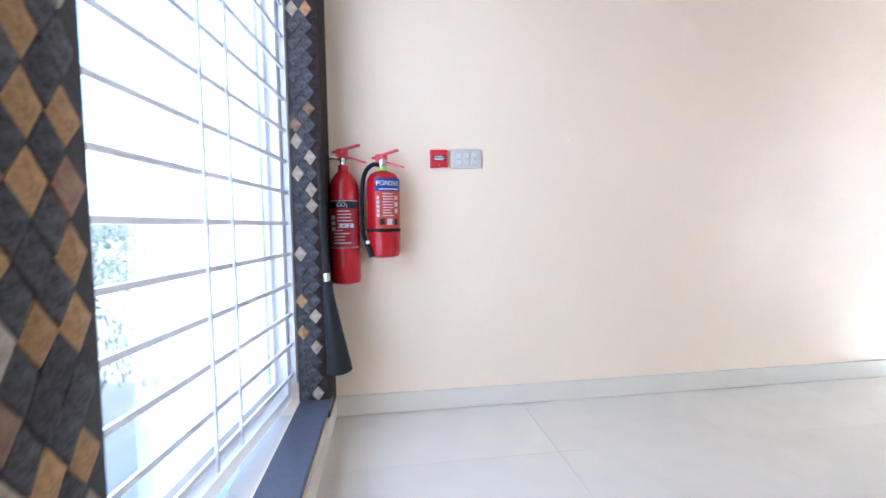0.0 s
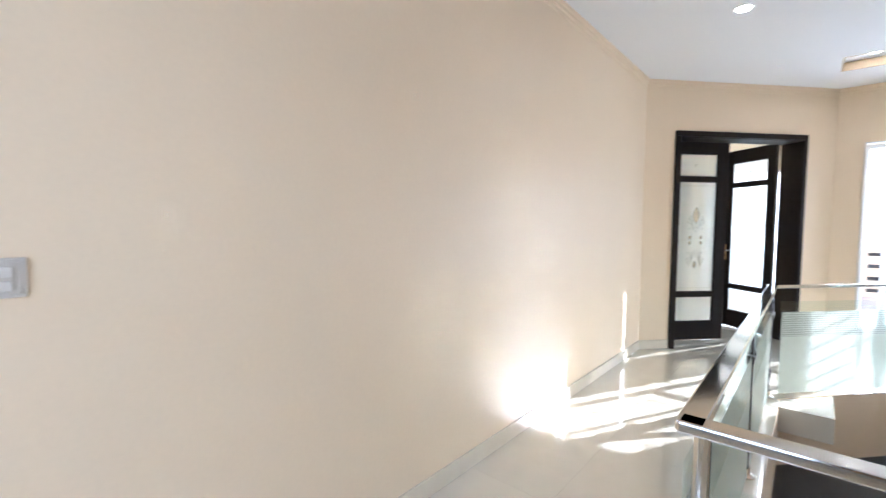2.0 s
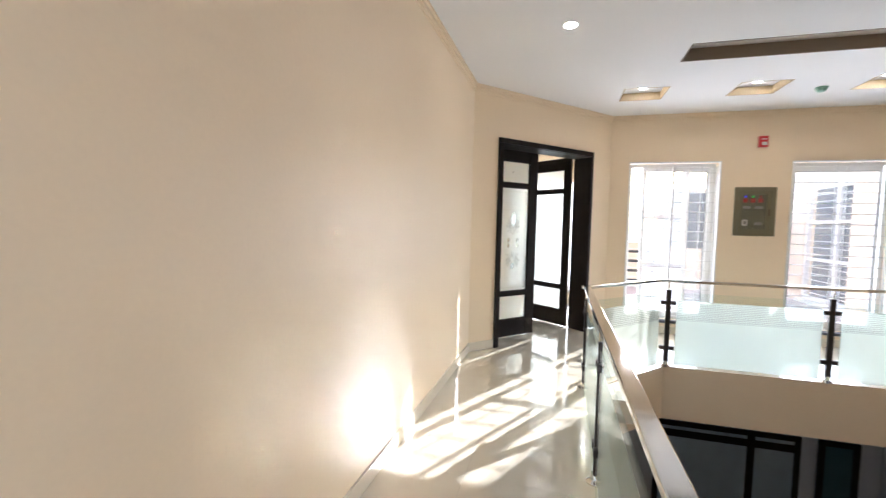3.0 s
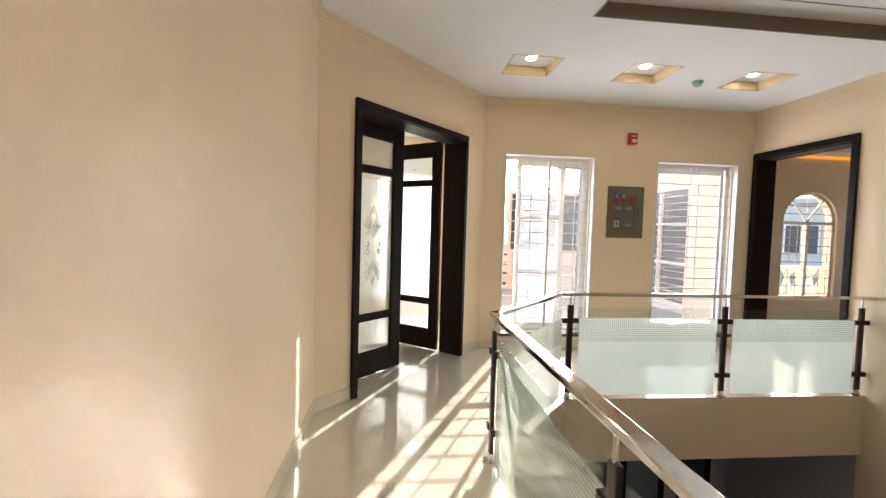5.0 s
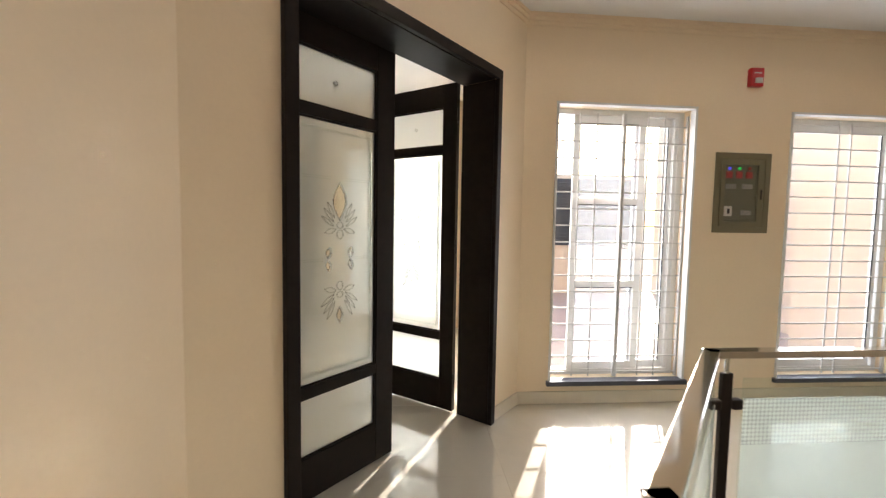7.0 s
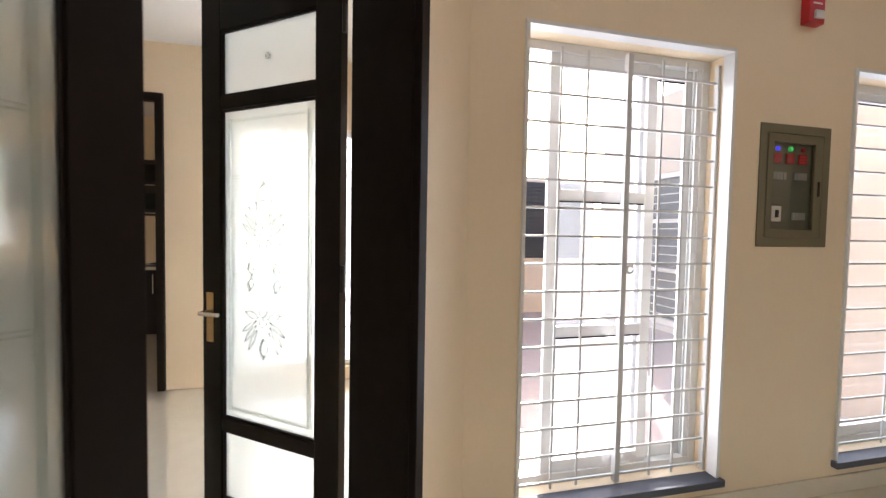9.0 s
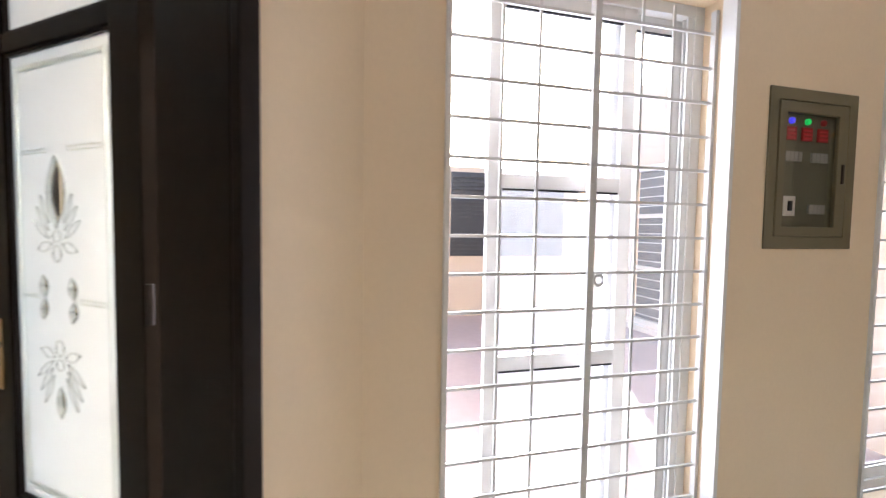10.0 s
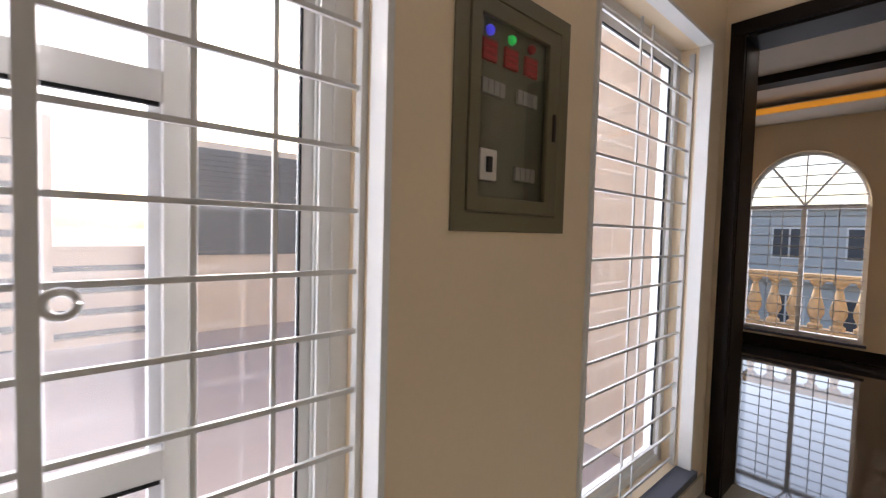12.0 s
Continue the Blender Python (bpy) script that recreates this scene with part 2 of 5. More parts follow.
# the pale scatter in these panes imitates glare and haze besides dust
PANE = glass("window_glass", (0.93, 0.93, 0.94), veil=0.042)
# tint added to dim and warm the overbright view, not the glass's own colour
HAZYPANE = glass("view_dimming_window_glass", (0.80, 0.755, 0.73), veil=0.10)
CLEANPANE = glass("clean_window_glass", (0.97, 0.97, 0.97), veil=0.012)
CLEAR = glass("panel_glass", (0.97, 0.97, 0.96), 0.0, 0.25)
RAILGLASS = glass("rail_glass", (0.95, 0.985, 0.97), 0.0, 0.4)
TEAL = glass("teal_glass", (0.25, 0.42, 0.42))
CUTEDGE = frosted("white_cut_edge", (0.93, 0.94, 0.92), 0.85, 0.0, 0.12)
PETAL = glass("clear_petal_glass", (0.90, 0.92, 0.90), 0.0, 0.4)
ETCH = frosted("etched_door_glass", (0.86, 0.88, 0.84), 0.64, 0.0, 0.40)
ETCHRAIL = frosted("etched_rail_glass", (0.70, 0.73, 0.675), 0.38, 0.0, 0.16)
ETCHDOT = frosted("etched_dot_glass", (0.70, 0.73, 0.675), 0.40, 0.28, 0.16)
MOTIF = bevel_glass("bevelled_clear_glass")
LAMP = glow("lamp_white", (1.0, 0.90, 0.76), 20.0)
AMBER = glow("amber_cove_light", (1.0, 0.42, 0.04), 0.17)
LED_BLUE = glow("blue_led", (0.08, 0.08, 1.0), 0.14)
LED_GREEN = glow("green_led", (0.02, 0.9, 0.15), 0.07)
LED_RED = glow("red_led", (0.30, 0.015, 0.015), 0.010)


# ---- mesh helpers ----
def box(bm, x0, x1, y0, y1, z0, z1, m=None, bevel=0.0):
    """A box between two corners, placed by m, with its edges taken off."""
    r = bmesh.ops.create_cube(bm, size=1.0)
    vs = r["verts"]
    c = Matrix.Translation(((x0 + x1) / 2, (y0 + y1) / 2, (z0 + z1) / 2)) @ Matrix.Diagonal((abs(x1 - x0), abs(y1 - y0), abs(z1 - z0), 1))
    bmesh.ops.transform(bm, matrix=(m @ c if m is not None else c), verts=vs)
    if bevel:
        es = {e for v in vs for e in v.link_edges}
        bmesh.ops.bevel(bm, geom=list(es), offset=bevel, segments=2, affect="EDGES", profile=0.6)
    return vs


def boxes(*dims, m=None, bevel=0.0):
    bm = bmesh.new()
    for d in dims:
        box(bm, *d, m=m, bevel=bevel)
    return bm


def spin(profile, n=24, m=None):
    """A turned solid from (radius, height) pairs, bottom to top."""
    bm = bmesh.new()
    rings = []
    for r, z in profile:
        rings.append([bm.verts.new((r * math.cos(2 * math.pi * k / n), r * math.sin(2 * math.pi * k / n), z)) for k in range(n)])
    for a, b in zip(rings, rings[1:]):
        for k in range(n):
            bm.faces.new((a[k], a[(k + 1) % n], b[(k + 1) % n], b[k]))
    bm.faces.new(list(reversed(rings[0])))
    bm.faces.new(rings[-1])
    if m is not None:
        bm.transform(m)
    return bm


def tube(points, r, n=10):
    """A round bar or hose that follows points."""
    bm = bmesh.new()
    pts = [Vector(p) for p in points]
    rings = []
    for i, p in enumerate(pts):
        d = (pts[min(i + 1, len(pts) - 1)] - pts[max(i - 1, 0)]).normalized()
        q = d.to_track_quat("Z", "Y").to_matrix()
        rings.append([bm.verts.new(p + q @ Vector((r * math.cos(2 * math.pi * k / n), r * math.sin(2 * math.pi * k / n), 0))) for k in range(n)])
    for a, b in zip(rings, rings[1:]):
        for k in range(n):
            bm.faces.new((a[k], a[(k + 1) % n], b[(k + 1) % n], b[k]))
    bm.faces.new(list(reversed(rings[0])))
    bm.faces.new(rings[-1])
    return bm


def curve_points(ctrl, steps=8):
    """A smooth line through a few points."""
    p = [Vector(c) for c in ctrl]
    p = [2 * p[0] - p[1]] + p + [2 * p[-1] - p[-2]]
    out = []
    for i in range(1, len(p) - 2):
        for k in range(steps):
            t = k / steps
            a, b, c, d = p[i - 1], p[i], p[i + 1], p[i + 2]
            out.append(0.5 * (2 * b + (c - a) * t + (2 * a - 5 * b + 4 * c - d) * t * t + (3 * b - a - 3 * c + d) * t ** 3))
    out.append(p[-2])
    return out


def prism(poly, z0, z1, m=None):
    """A straight solid over a plan polygon, counter-clockwise."""
    bm = bmesh.new()
    lo = [bm.verts.new((x, y, z0)) for x, y in poly]
    hi = [bm.verts.new((x, y, z1)) for x, y in poly]
    bm.faces.new(list(reversed(lo)))
    bm.faces.new(hi)
    n = len(poly)
    for k in range(n):
        bm.faces.new((lo[k], lo[(k + 1) % n], hi[(k + 1) % n], hi[k]))
    if m is not None:
        bm.transform(m)
    return bm


def part(name, bm, mat, parent=None, label="", smooth=False):
    """Links a bmesh as one mesh object under a thing or a part."""
    bmesh.ops.recalc_face_normals(bm, faces=bm.faces[:])
    me = bpy.data.meshes.new(name)
    bm.to_mesh(me)
    bm.free()
    me.materials.append(mat)
    if smooth:
        for p in me.polygons:
            p.use_smooth = True
        me.set_sharp_from_angle(angle=radians(40))
    ob = new(name, me)
    if parent is not None:
        ob.parent = parent
    if label:
        ob["label"] = label
    return ob


def thing(name, label, category, m=None, group="", kind=""):
    """An Empty at the base of a thing, which parents its parts."""
    ob = new(name)
    ob.empty_display_size = 0.1
    if m is not None:
        ob.matrix_world = m
    return tagged(ob, label, category, group, kind)


def structure(name, bm, mat, label, category="", smooth=False):
    return tagged(part(name, bm, mat, None, "", smooth), label, category or name.split("_")[0], kind="structure")


def wall_mesh(p0, p1, thick, z0, z1, holes=()):
    """A wall of boxes from p0 to p1, thick to the left of that way, with openings (s0, s1, z0, z1) through it."""
    a, b = Vector((*p0, 0)), Vector((*p1, 0))
    length = (b - a).length
    ang = math.atan2(b.y - a.y, b.x - a.x)
    m = Matrix.Translation(a) @ Matrix.Rotation(ang, 4, "Z")
    bm = bmesh.new()
    s = 0.0
    for h0, h1, hz0, hz1 in sorted(holes):
        if h0 > s:
            box(bm, s, h0, 0, thick, z0, z1, m)
        if hz0 > z0:
            box(bm, h0, h1, 0, thick, z0, hz0, m)
        if hz1 < z1:
            box(bm, h0, h1, 0, thick, hz1, z1, m)
        s = h1
    if s < length:
        box(bm, s, length, 0, thick, z0, z1, m)
    return bm


def lettering(name, text, size, mat, parent, m, label=""):
    """Words as a flat mesh, in Blender's own font; m places the middle of the words."""
    cu = bpy.data.curves.new(name, "FONT")
    cu.body, cu.size, cu.align_x, cu.align_y, cu.extrude = text, size, "CENTER", "CENTER", 0.0004
    tmp = bpy.data.objects.new(name + "_shape", cu)
    scene.collection.objects.link(tmp)
    bpy.context.view_layer.update()
    me = bpy.data.meshes.new_from_object(tmp.evaluated_get(bpy.context.evaluated_depsgraph_get()))
    bpy.data.objects.remove(tmp)
    me.materials.clear()
    me.materials.append(mat)
    ob = new(name, me)
    ob.parent = parent
    ob.matrix_local = m
    if label:
        ob["label"] = label
    return ob


# ---- the large structure ----
CZ = 3.0                                   # ceiling height
NW = 2.346                                 # face of the long wall
EW = 7.16                                  # face of the window wall
SW = -2.72                                 # face of the wall with the lounge opening
WW = -0.33                                 # face of the wall with the stone-clad window
A, B = Vector((5.375, NW)), Vector((EW, 0.745))
U = (B - A).normalized()
DOOR = Matrix.Translation((A.x, A.y, 0)) @ Matrix.Rotation(math.atan2(U.y, U.x), 4, "Z")   # x along the wall, y into the room behind
W1 = (-0.62, 0.482, 0.185, 2.350)
W2 = (-2.512, -1.444, 0.185, 2.340)
W0 = (0.865, 2.115, 0.18, 2.60)

structure("wall_north", wall_mesh((-0.56, NW), (A.x + 0.06, NW), 0.2, 0, CZ), PAINT, "long smooth cream-painted corridor wall", "wall")
structure("wall_door", wall_mesh(tuple(A), tuple(B + U * 0.1), 0.235, 0, CZ, [(0.40, 1.962, 0, 2.42)]), PAINT, "cream-painted slanting wall round the double door", "wall")
structure("wall_east", wall_mesh((EW, 0.745), (EW, SW - 0.2), 0.23, 0, CZ,
          [(0.745 - W1[1], 0.745 - W1[0], W1[2], W1[3]), (0.745 + 0.844, 0.745 + 1.242, 1.425, 1.979), (0.745 - W2[1], 0.745 - W2[0], W2[2], W2[3])]), PAINT, "cream-painted wall with two tall grilled windows", "wall")
structure("wall_south", wall_mesh((EW, SW), (5.62, SW), 0.24, 0, CZ, [(0.06, 1.24, 0, 2.44)]), PAINT, "cream-painted wall round the wide lounge opening", "wall")
structure("wall_void_south", wall_mesh((5.62, -2.60), (WW - 0.23, -2.60), 0.2, -3.6, CZ), PAINT, "plain cream wall closing the stair void", "wall")
structure("wall_west", wall_mesh((WW, -2.8), (WW, NW), 0.12, 0, CZ, [(2.8 + 0.25, 2.8 + W0[1], W0[2], W0[3])]), PAINT, "cream wall with a large grilled window", "wall")
structure("wall_west_outer", wall_mesh((WW - 0.12, -2.8), (WW - 0.12, NW), 0.11, -0.5, CZ, [(2.8 + W0[0] - 0.004, 2.8 + W0[1] + 0.004, W0[2] - 0.06, W0[3] + 0.004)]), PEACH, "outer leaf of the window wall", "wall")


def ceiling_mesh():
    """The landing's ceiling with three small coffers, a long brown trough and the middle tray, all cut through to their tops."""
    xs = sorted({-0.6, 1.9, 4.0, 4.76, 5.17, 5.90, 6.39, 7.5})
    ys = sorted({-3.0, -2.30, -2.04, -1.57, -0.86, -0.39, 0.285, 0.37, 0.755, 2.6})
    cut = lambda x, y: ((5.90 < x < 6.39 and (0.285 < y < 0.755 or -0.86 < y < -0.39 or -2.04 < y < -1.57))
                        or (4.76 < x < 5.17 and -2.30 < y < 0.37) or (1.9 < x < 4.0 and -2.30 < y < 0.37))
    bm = bmesh.new()
    for x0, x1 in zip(xs, xs[1:]):
        for y0, y1 in zip(ys, ys[1:]):
            if not cut((x0 + x1) / 2, (y0 + y1) / 2):
                box(bm, x0, x1, y0, y1, CZ, CZ + 0.09)
    box(bm, -0.6, 7.5, -3.0, 2.6, CZ + 0.2, CZ + 0.3)
    return bm


structure("ceiling", ceiling_mesh(), CEIL, "white gypsum ceiling with square coffers and recesses", "ceiling")


def lining(x0, x1, y0, y1, z0, z1, t=0.012):
    """The four sides of a recess."""
    return boxes((x0, x1, y0, y0 + t, z0, z1), (x0, x1, y1 - t, y1, z0, z1), (x0, x0 + t, y0 + t, y1 - t, z0, z1), (x1 - t, x1, y0 + t, y1 - t, z0, z1))


for y0 in (0.285, -0.86, -2.04):
    structure("coffer_trim", lining(5.90, 6.39, y0, y0 + 0.47, CZ - 0.002, CZ + 0.085), RECESS, "buff-painted sides of a square ceiling coffer", "trim")
    structure("coffer_top", boxes((5.90, 6.39, y0, y0 + 0.47, CZ + 0.085, CZ + 0.1)), CEIL, "white top of a square ceiling coffer", "ceiling")
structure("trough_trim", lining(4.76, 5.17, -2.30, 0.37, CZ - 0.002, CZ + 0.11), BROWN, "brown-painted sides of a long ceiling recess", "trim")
structure("trough_top", boxes((4.76, 5.17, -2.30, 0.37, CZ + 0.11, CZ + 0.12)), CEIL, "white top of the long ceiling recess", "ceiling")
structure("tray_trim", lining(1.9, 4.0, -2.30, 0.37, CZ + 0.02, CZ + 0.20), AMBER, "amber cove light round the middle ceiling tray", "cove light")


def cornice(p0, p1):
    """A small stepped plaster cornice along a wall; the room lies to the right of the way from p0 to p1."""
    a, b = Vector((*p0, 0)), Vector((*p1, 0))
    m = Matrix.Translation(a) @ Matrix.Rotation(math.atan2(b.y - a.y, b.x - a.x), 4, "Z")
    L = (b - a).length
    return boxes((0, L, -0.034, 0, CZ - 0.026, CZ), (0, L, -0.020, 0, CZ - 0.055, CZ - 0.026), (0, L, -0.008, 0, CZ - 0.085, CZ - 0.055), m=m)


structure("trim_north", cornice((WW, NW), tuple(A)), PAINT, "stepped cream plaster cornice", "trim")
structure("trim_door", cornice(tuple(A), tuple(B)), PAINT, "stepped cream plaster cornice", "trim")
structure("trim_east", cornice(tuple(B), (EW, SW)), PAINT, "stepped cream plaster cornice", "trim")
structure("trim_south", cornice((EW, SW), (5.62, SW)), PAINT, "stepped cream plaster cornice", "trim")


def skirting(p0, p1, s0=0.0, s1=None):
    a, b = Vector((*p0, 0)), Vector((*p1, 0))
    m = Matrix.Translation(a) @ Matrix.Rotation(math.atan2(b.y - a.y, b.x - a.x), 4, "Z")
    L = (b - a).length if s1 is None else s1
    return boxes((s0, L, -0.014, 0, 0.002, 0.10), m=m, bevel=0.002)


for nm, p0, p1, s0, s1 in (("north", (WW, NW), tuple(A), 0, None), ("door_a", tuple(A), tuple(B), 0, 0.356), ("door_b", tuple(A), tuple(B), 2.006, None),
                           ("east", tuple(B), (EW, SW), 0, None), ("west", (WW, -2.6), (WW, NW), 0, None), ("south", (5.89, SW), (5.62, SW), 0, None)):
    structure("baseboard_" + nm, skirting(p0, p1, s0, s1), SKIRT, "cream polished tile skirting", "baseboard")

# floor slab round the stair void, with its painted edge
slab = [[(-0.56, -2.8), (1.50, -2.8), (1.50, 2.55), (-0.56, 2.55)], [(1.50, 1.06), (4.69, 1.06), (4.69, 2.55), (1.50, 2.55)],
        [(4.69, 1.06), (5.60, 0.28), (7.39, 0.28), (7.39, 2.55), (4.69, 2.55)], [(5.60, -2.95), (7.39, -2.95), (7.39, 0.28), (5.60, 0.28)]]
fl = bmesh.new()
for poly in slab:
    b2 = prism(poly, -0.54, -0.006)
    me_t = bpy.data.meshes.new("t")
    b2.to_mesh(me_t)
    b2.free()
    fl.from_mesh(me_t)
    bpy.data.meshes.remove(me_t)
floor = structure("floor", fl, GROUT, "polished cream tile floor of the upper landing", "floor")


def edge_band(pts, z0, z1, t):
    """A thin upright band on the inside of the void's edge."""
    bm = bmesh.new()
    for p, q in zip(pts, pts[1:]):
        a, b = Vector((*p, 0)), Vector((*q, 0))
        m = Matrix.Translation(a) @ Matrix.Rotation(math.atan2(b.y - a.y, b.x - a.x), 4, "Z")
        box(bm, 0, (b - a).length, 0, t, z0, z1, m)
    return bm


structure("trim_void", edge_band([(5.60, -2.60), (5.60, 0.28), (4.69, 1.06), (1.50, 1.06), (1.50, -2.60)], -0.56, -0.001, 0.012), PAINT, "plain painted edge of the landing slab", "trim")

# lower storey seen through the void
LZ = -3.45
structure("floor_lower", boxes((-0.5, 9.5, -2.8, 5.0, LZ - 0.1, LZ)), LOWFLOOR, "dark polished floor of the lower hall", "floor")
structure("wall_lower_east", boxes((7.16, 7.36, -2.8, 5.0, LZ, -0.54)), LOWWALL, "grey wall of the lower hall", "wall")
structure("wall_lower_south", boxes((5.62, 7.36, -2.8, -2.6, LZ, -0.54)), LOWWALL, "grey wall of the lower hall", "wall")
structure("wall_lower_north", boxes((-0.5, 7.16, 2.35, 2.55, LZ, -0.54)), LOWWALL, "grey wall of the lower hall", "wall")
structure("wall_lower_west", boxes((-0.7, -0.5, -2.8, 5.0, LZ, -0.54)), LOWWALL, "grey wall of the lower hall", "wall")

# room behind the double door, and the kitchen beyond it
structure("floor_dining", boxes((4.5, 9.55, 0.72, 6.0, -0.2, -0.007)), TILE, "polished cream floor of the dining room", "floor")
structure("floor_kitchen", boxes((9.55, 12.4, 2.3, 6.6, -0.2, -0.007)), TILE, "polished cream floor of the kitchen", "floor")
WD = (7.45, 9.15, 0.115, 2.365)
structure("wall_dining_south", wall_mesh((9.75, 0.70), (7.39, 0.70), -0.23, 0, CZ, [(9.75 - WD[1], 9.75 - WD[0], WD[2], WD[3])]), PAINT, "cream dining room wall with a tall window", "wall")
structure("wall_dining_east", wall_mesh((9.55, 6.0), (9.55, 0.93), 0.2, 0, CZ, [(1.8, 3.25, 0, 2.56), (3.58, 4.9, 0.115, 2.365)]), PAINT, "cream dining room wall with kitchen opening", "wall")
structure("wall_dining_north", boxes((4.5, 9.75, 6.0, 6.2, 0, CZ)), PAINT, "plain cream dining room wall", "wall")
structure("wall_dining_west", boxes((4.3, 4.5, 2.546, 6.2, 0, CZ)), PAINT, "plain cream dining room wall", "wall")
structure("ceiling_dining", boxes((4.3, 12.6, 2.60, 6.8, CZ, CZ + 0.12), (7.5, 9.8, 0.68, 2.60, CZ, CZ + 0.12)), CEIL, "plain white dining room ceiling", "ceiling")
structure("wall_kitchen_east", wall_mesh((12.35, 6.6), (12.35, 2.3), 0.2, 0, CZ, [(0.12, 0.92, 1.05, 2.5)]), PAINT, "pale kitchen wall with a window", "wall")
structure("wall_kitchen_south", boxes((9.75, 12.55, 2.1, 2.3, 0, CZ)), PAINT, "plain kitchen wall", "wall")
structure("wall_kitchen_north", boxes((9.75, 12.55, 6.6, 6.8, 0, CZ)), PAINT, "plain kitchen wall", "wall")

# lounge behind the wide opening
structure("floor_lounge", boxes((3.2, 8.6, -7.2, -2.95, -0.2, -0.004)), DARKFLOOR, "dark mirror-polished lounge floor", "floor")
AX0, AX1, AZ0, AZ1, AZ2 = 6.84, 8.04, 0.20, 1.80, 2.49


def arched_wall(a, b, x0, x1, z0, z1, z2, m, thick=0.2):
    """A wall from a to b along its own x, with a round-headed opening through it; the room lies on its +y side."""
    bm = bmesh.new()
    box(bm, a, x0, -thick, 0, 0, CZ)
    box(bm, x1, b, -thick, 0, 0, CZ)
    box(bm, x0, x1, -thick, 0, 0, z0)
    n, cx, rx, rz = 24, (x0 + x1) / 2, (x1 - x0) / 2, z2 - z1
    arc = [(cx + rx * math.cos(math.pi * k / n), z1 + rz * math.sin(math.pi * k / n)) for k in range(n + 1)]
    for (xa, za), (xb, zb) in zip(arc, arc[1:]):
        f = [bm.verts.new(v) for v in ((xa, 0, za), (xa, 0, CZ), (xb, 0, CZ), (xb, 0, zb))]
        g = [bm.verts.new(v) for v in ((xa, -thick, za), (xa, -thick, CZ), (xb, -thick, CZ), (xb, -thick, zb))]
        for q in ((f[0], f[1], f[2], f[3]), (g[3], g[2], g[1], g[0]), (f[0], f[3], g[3], g[0]), (f[1], g[1], g[2], f[2])):
            bm.faces.new(q)
    bmesh.ops.remove_doubles(bm, verts=bm.verts[:], dist=0.00001)
    bm.transform(m)
    return bm


ARCH_S = pose(0, -6.95, 0)
ARCH_E = pose(8.2, 0, 0, 0, 0, 90)
structure("wall_lounge_south", arched_wall(3.2, 8.4, AX0, AX1, AZ0, AZ1, AZ2, ARCH_S), PAINT, "tan-lit lounge wall with a round-headed window opening", "wall")
structure("wall_lounge_east", arched_wall(-6.95, -2.95, -5.15, -4.21, 0.47, 1.69, 2.18, ARCH_E), PAINT, "lounge wall with a second round-headed window opening", "wall")
structure("wall_lounge_north", boxes((7.39, 8.4, -2.95, -2.75, -0.5, 3.4)), PEACH, "peach-rendered outer face beside the terrace", "wall")
structure("wall_lounge_west", boxes((3.0, 3.2, -7.18, -2.8, 0, CZ)), PAINT, "plain lounge wall", "wall")
structure("wall_lounge_corner", boxes((3.0, 5.63, -2.95, -2.80, 0, CZ)), PAINT, "plain lounge wall", "wall")
structure("ceiling_lounge", boxes((3.0, 8.6, -7.2, -6.35, 2.86, 2.95), (3.0, 8.6, -7.2, -2.95, CZ + 0.02, CZ + 0.1)), CEIL, "white lounge ceiling with a dropped border", "ceiling")
structure("trim_lounge_cove", boxes((3.2, 8.2, -6.352, -6.33, 2.87, 2.93)), AMBER, "amber cove light along the lounge ceiling", "cove light")
structure("ceiling_lounge_border", boxes((7.90, 8.2, -6.33, -2.95, 2.74, 2.86)), CEIL, "white dropped border of the lounge ceiling", "ceiling")
structure("trim_lounge_cove_east", boxes((8.17, 8.19, -6.30, -2.98, 2.695, 2.738)), AMBER, "amber cove light along the lounge wall", "cove light")
structure("trim_lounge_beam", boxes((3.2, 8.2, -5.55, -5.35, 2.93, CZ + 0.015)), WOOD, "dark wooden ceiling beam in the lounge", "beam")
structure("baseboard_lounge_east", boxes((8.18, 8.2, -6.93, -2.95, 0, 0.14), bevel=0.003), WOOD, "dark wooden skirting", "baseboard")
structure("baseboard_lounge", boxes((3.2, 8.2, -6.95, -6.93, 0, 0.14), bevel=0.003), WOOD, "dark wooden skirting", "baseboard")

# unseen roof added over the rooms, so that daylight comes by the openings alone
structure("roof", boxes((-0.6, 7.39, -2.75, 0.70, CZ + 0.35, CZ + 0.5), (-0.6, 8.65, -7.3, -2.75, CZ + 0.35, CZ + 0.5), (-0.6, 9.75, 0.70, 2.1, CZ + 0.35, CZ + 0.5), (-0.6, 12.6, 2.1, 6.9, CZ + 0.35, CZ + 0.5),
                        (-0.6, 8.62, -7.2, -7.15, CZ, CZ + 0.35), (8.55, 8.62, -7.15, -2.76, CZ, CZ + 0.35), (7.33, 7.39, -2.75, 0.70, CZ, CZ + 0.35),
                        (7.39, 9.75, 0.70, 0.76, CZ, CZ + 0.35), (9.69, 9.75, 0.76, 2.1, CZ, CZ + 0.35), (9.75, 12.55, 2.1, 2.16, CZ, CZ + 0.35),
                        (12.5, 12.56, 2.16, 6.8, CZ, CZ + 0.35), (-0.56, -0.5, -7.15, 6.8, CZ, CZ + 0.35), (-0.5, 12.5, 6.75, 6.8, CZ, CZ + 0.35)), GREYWALL, "unseen flat roof that keeps daylight out", "roof")


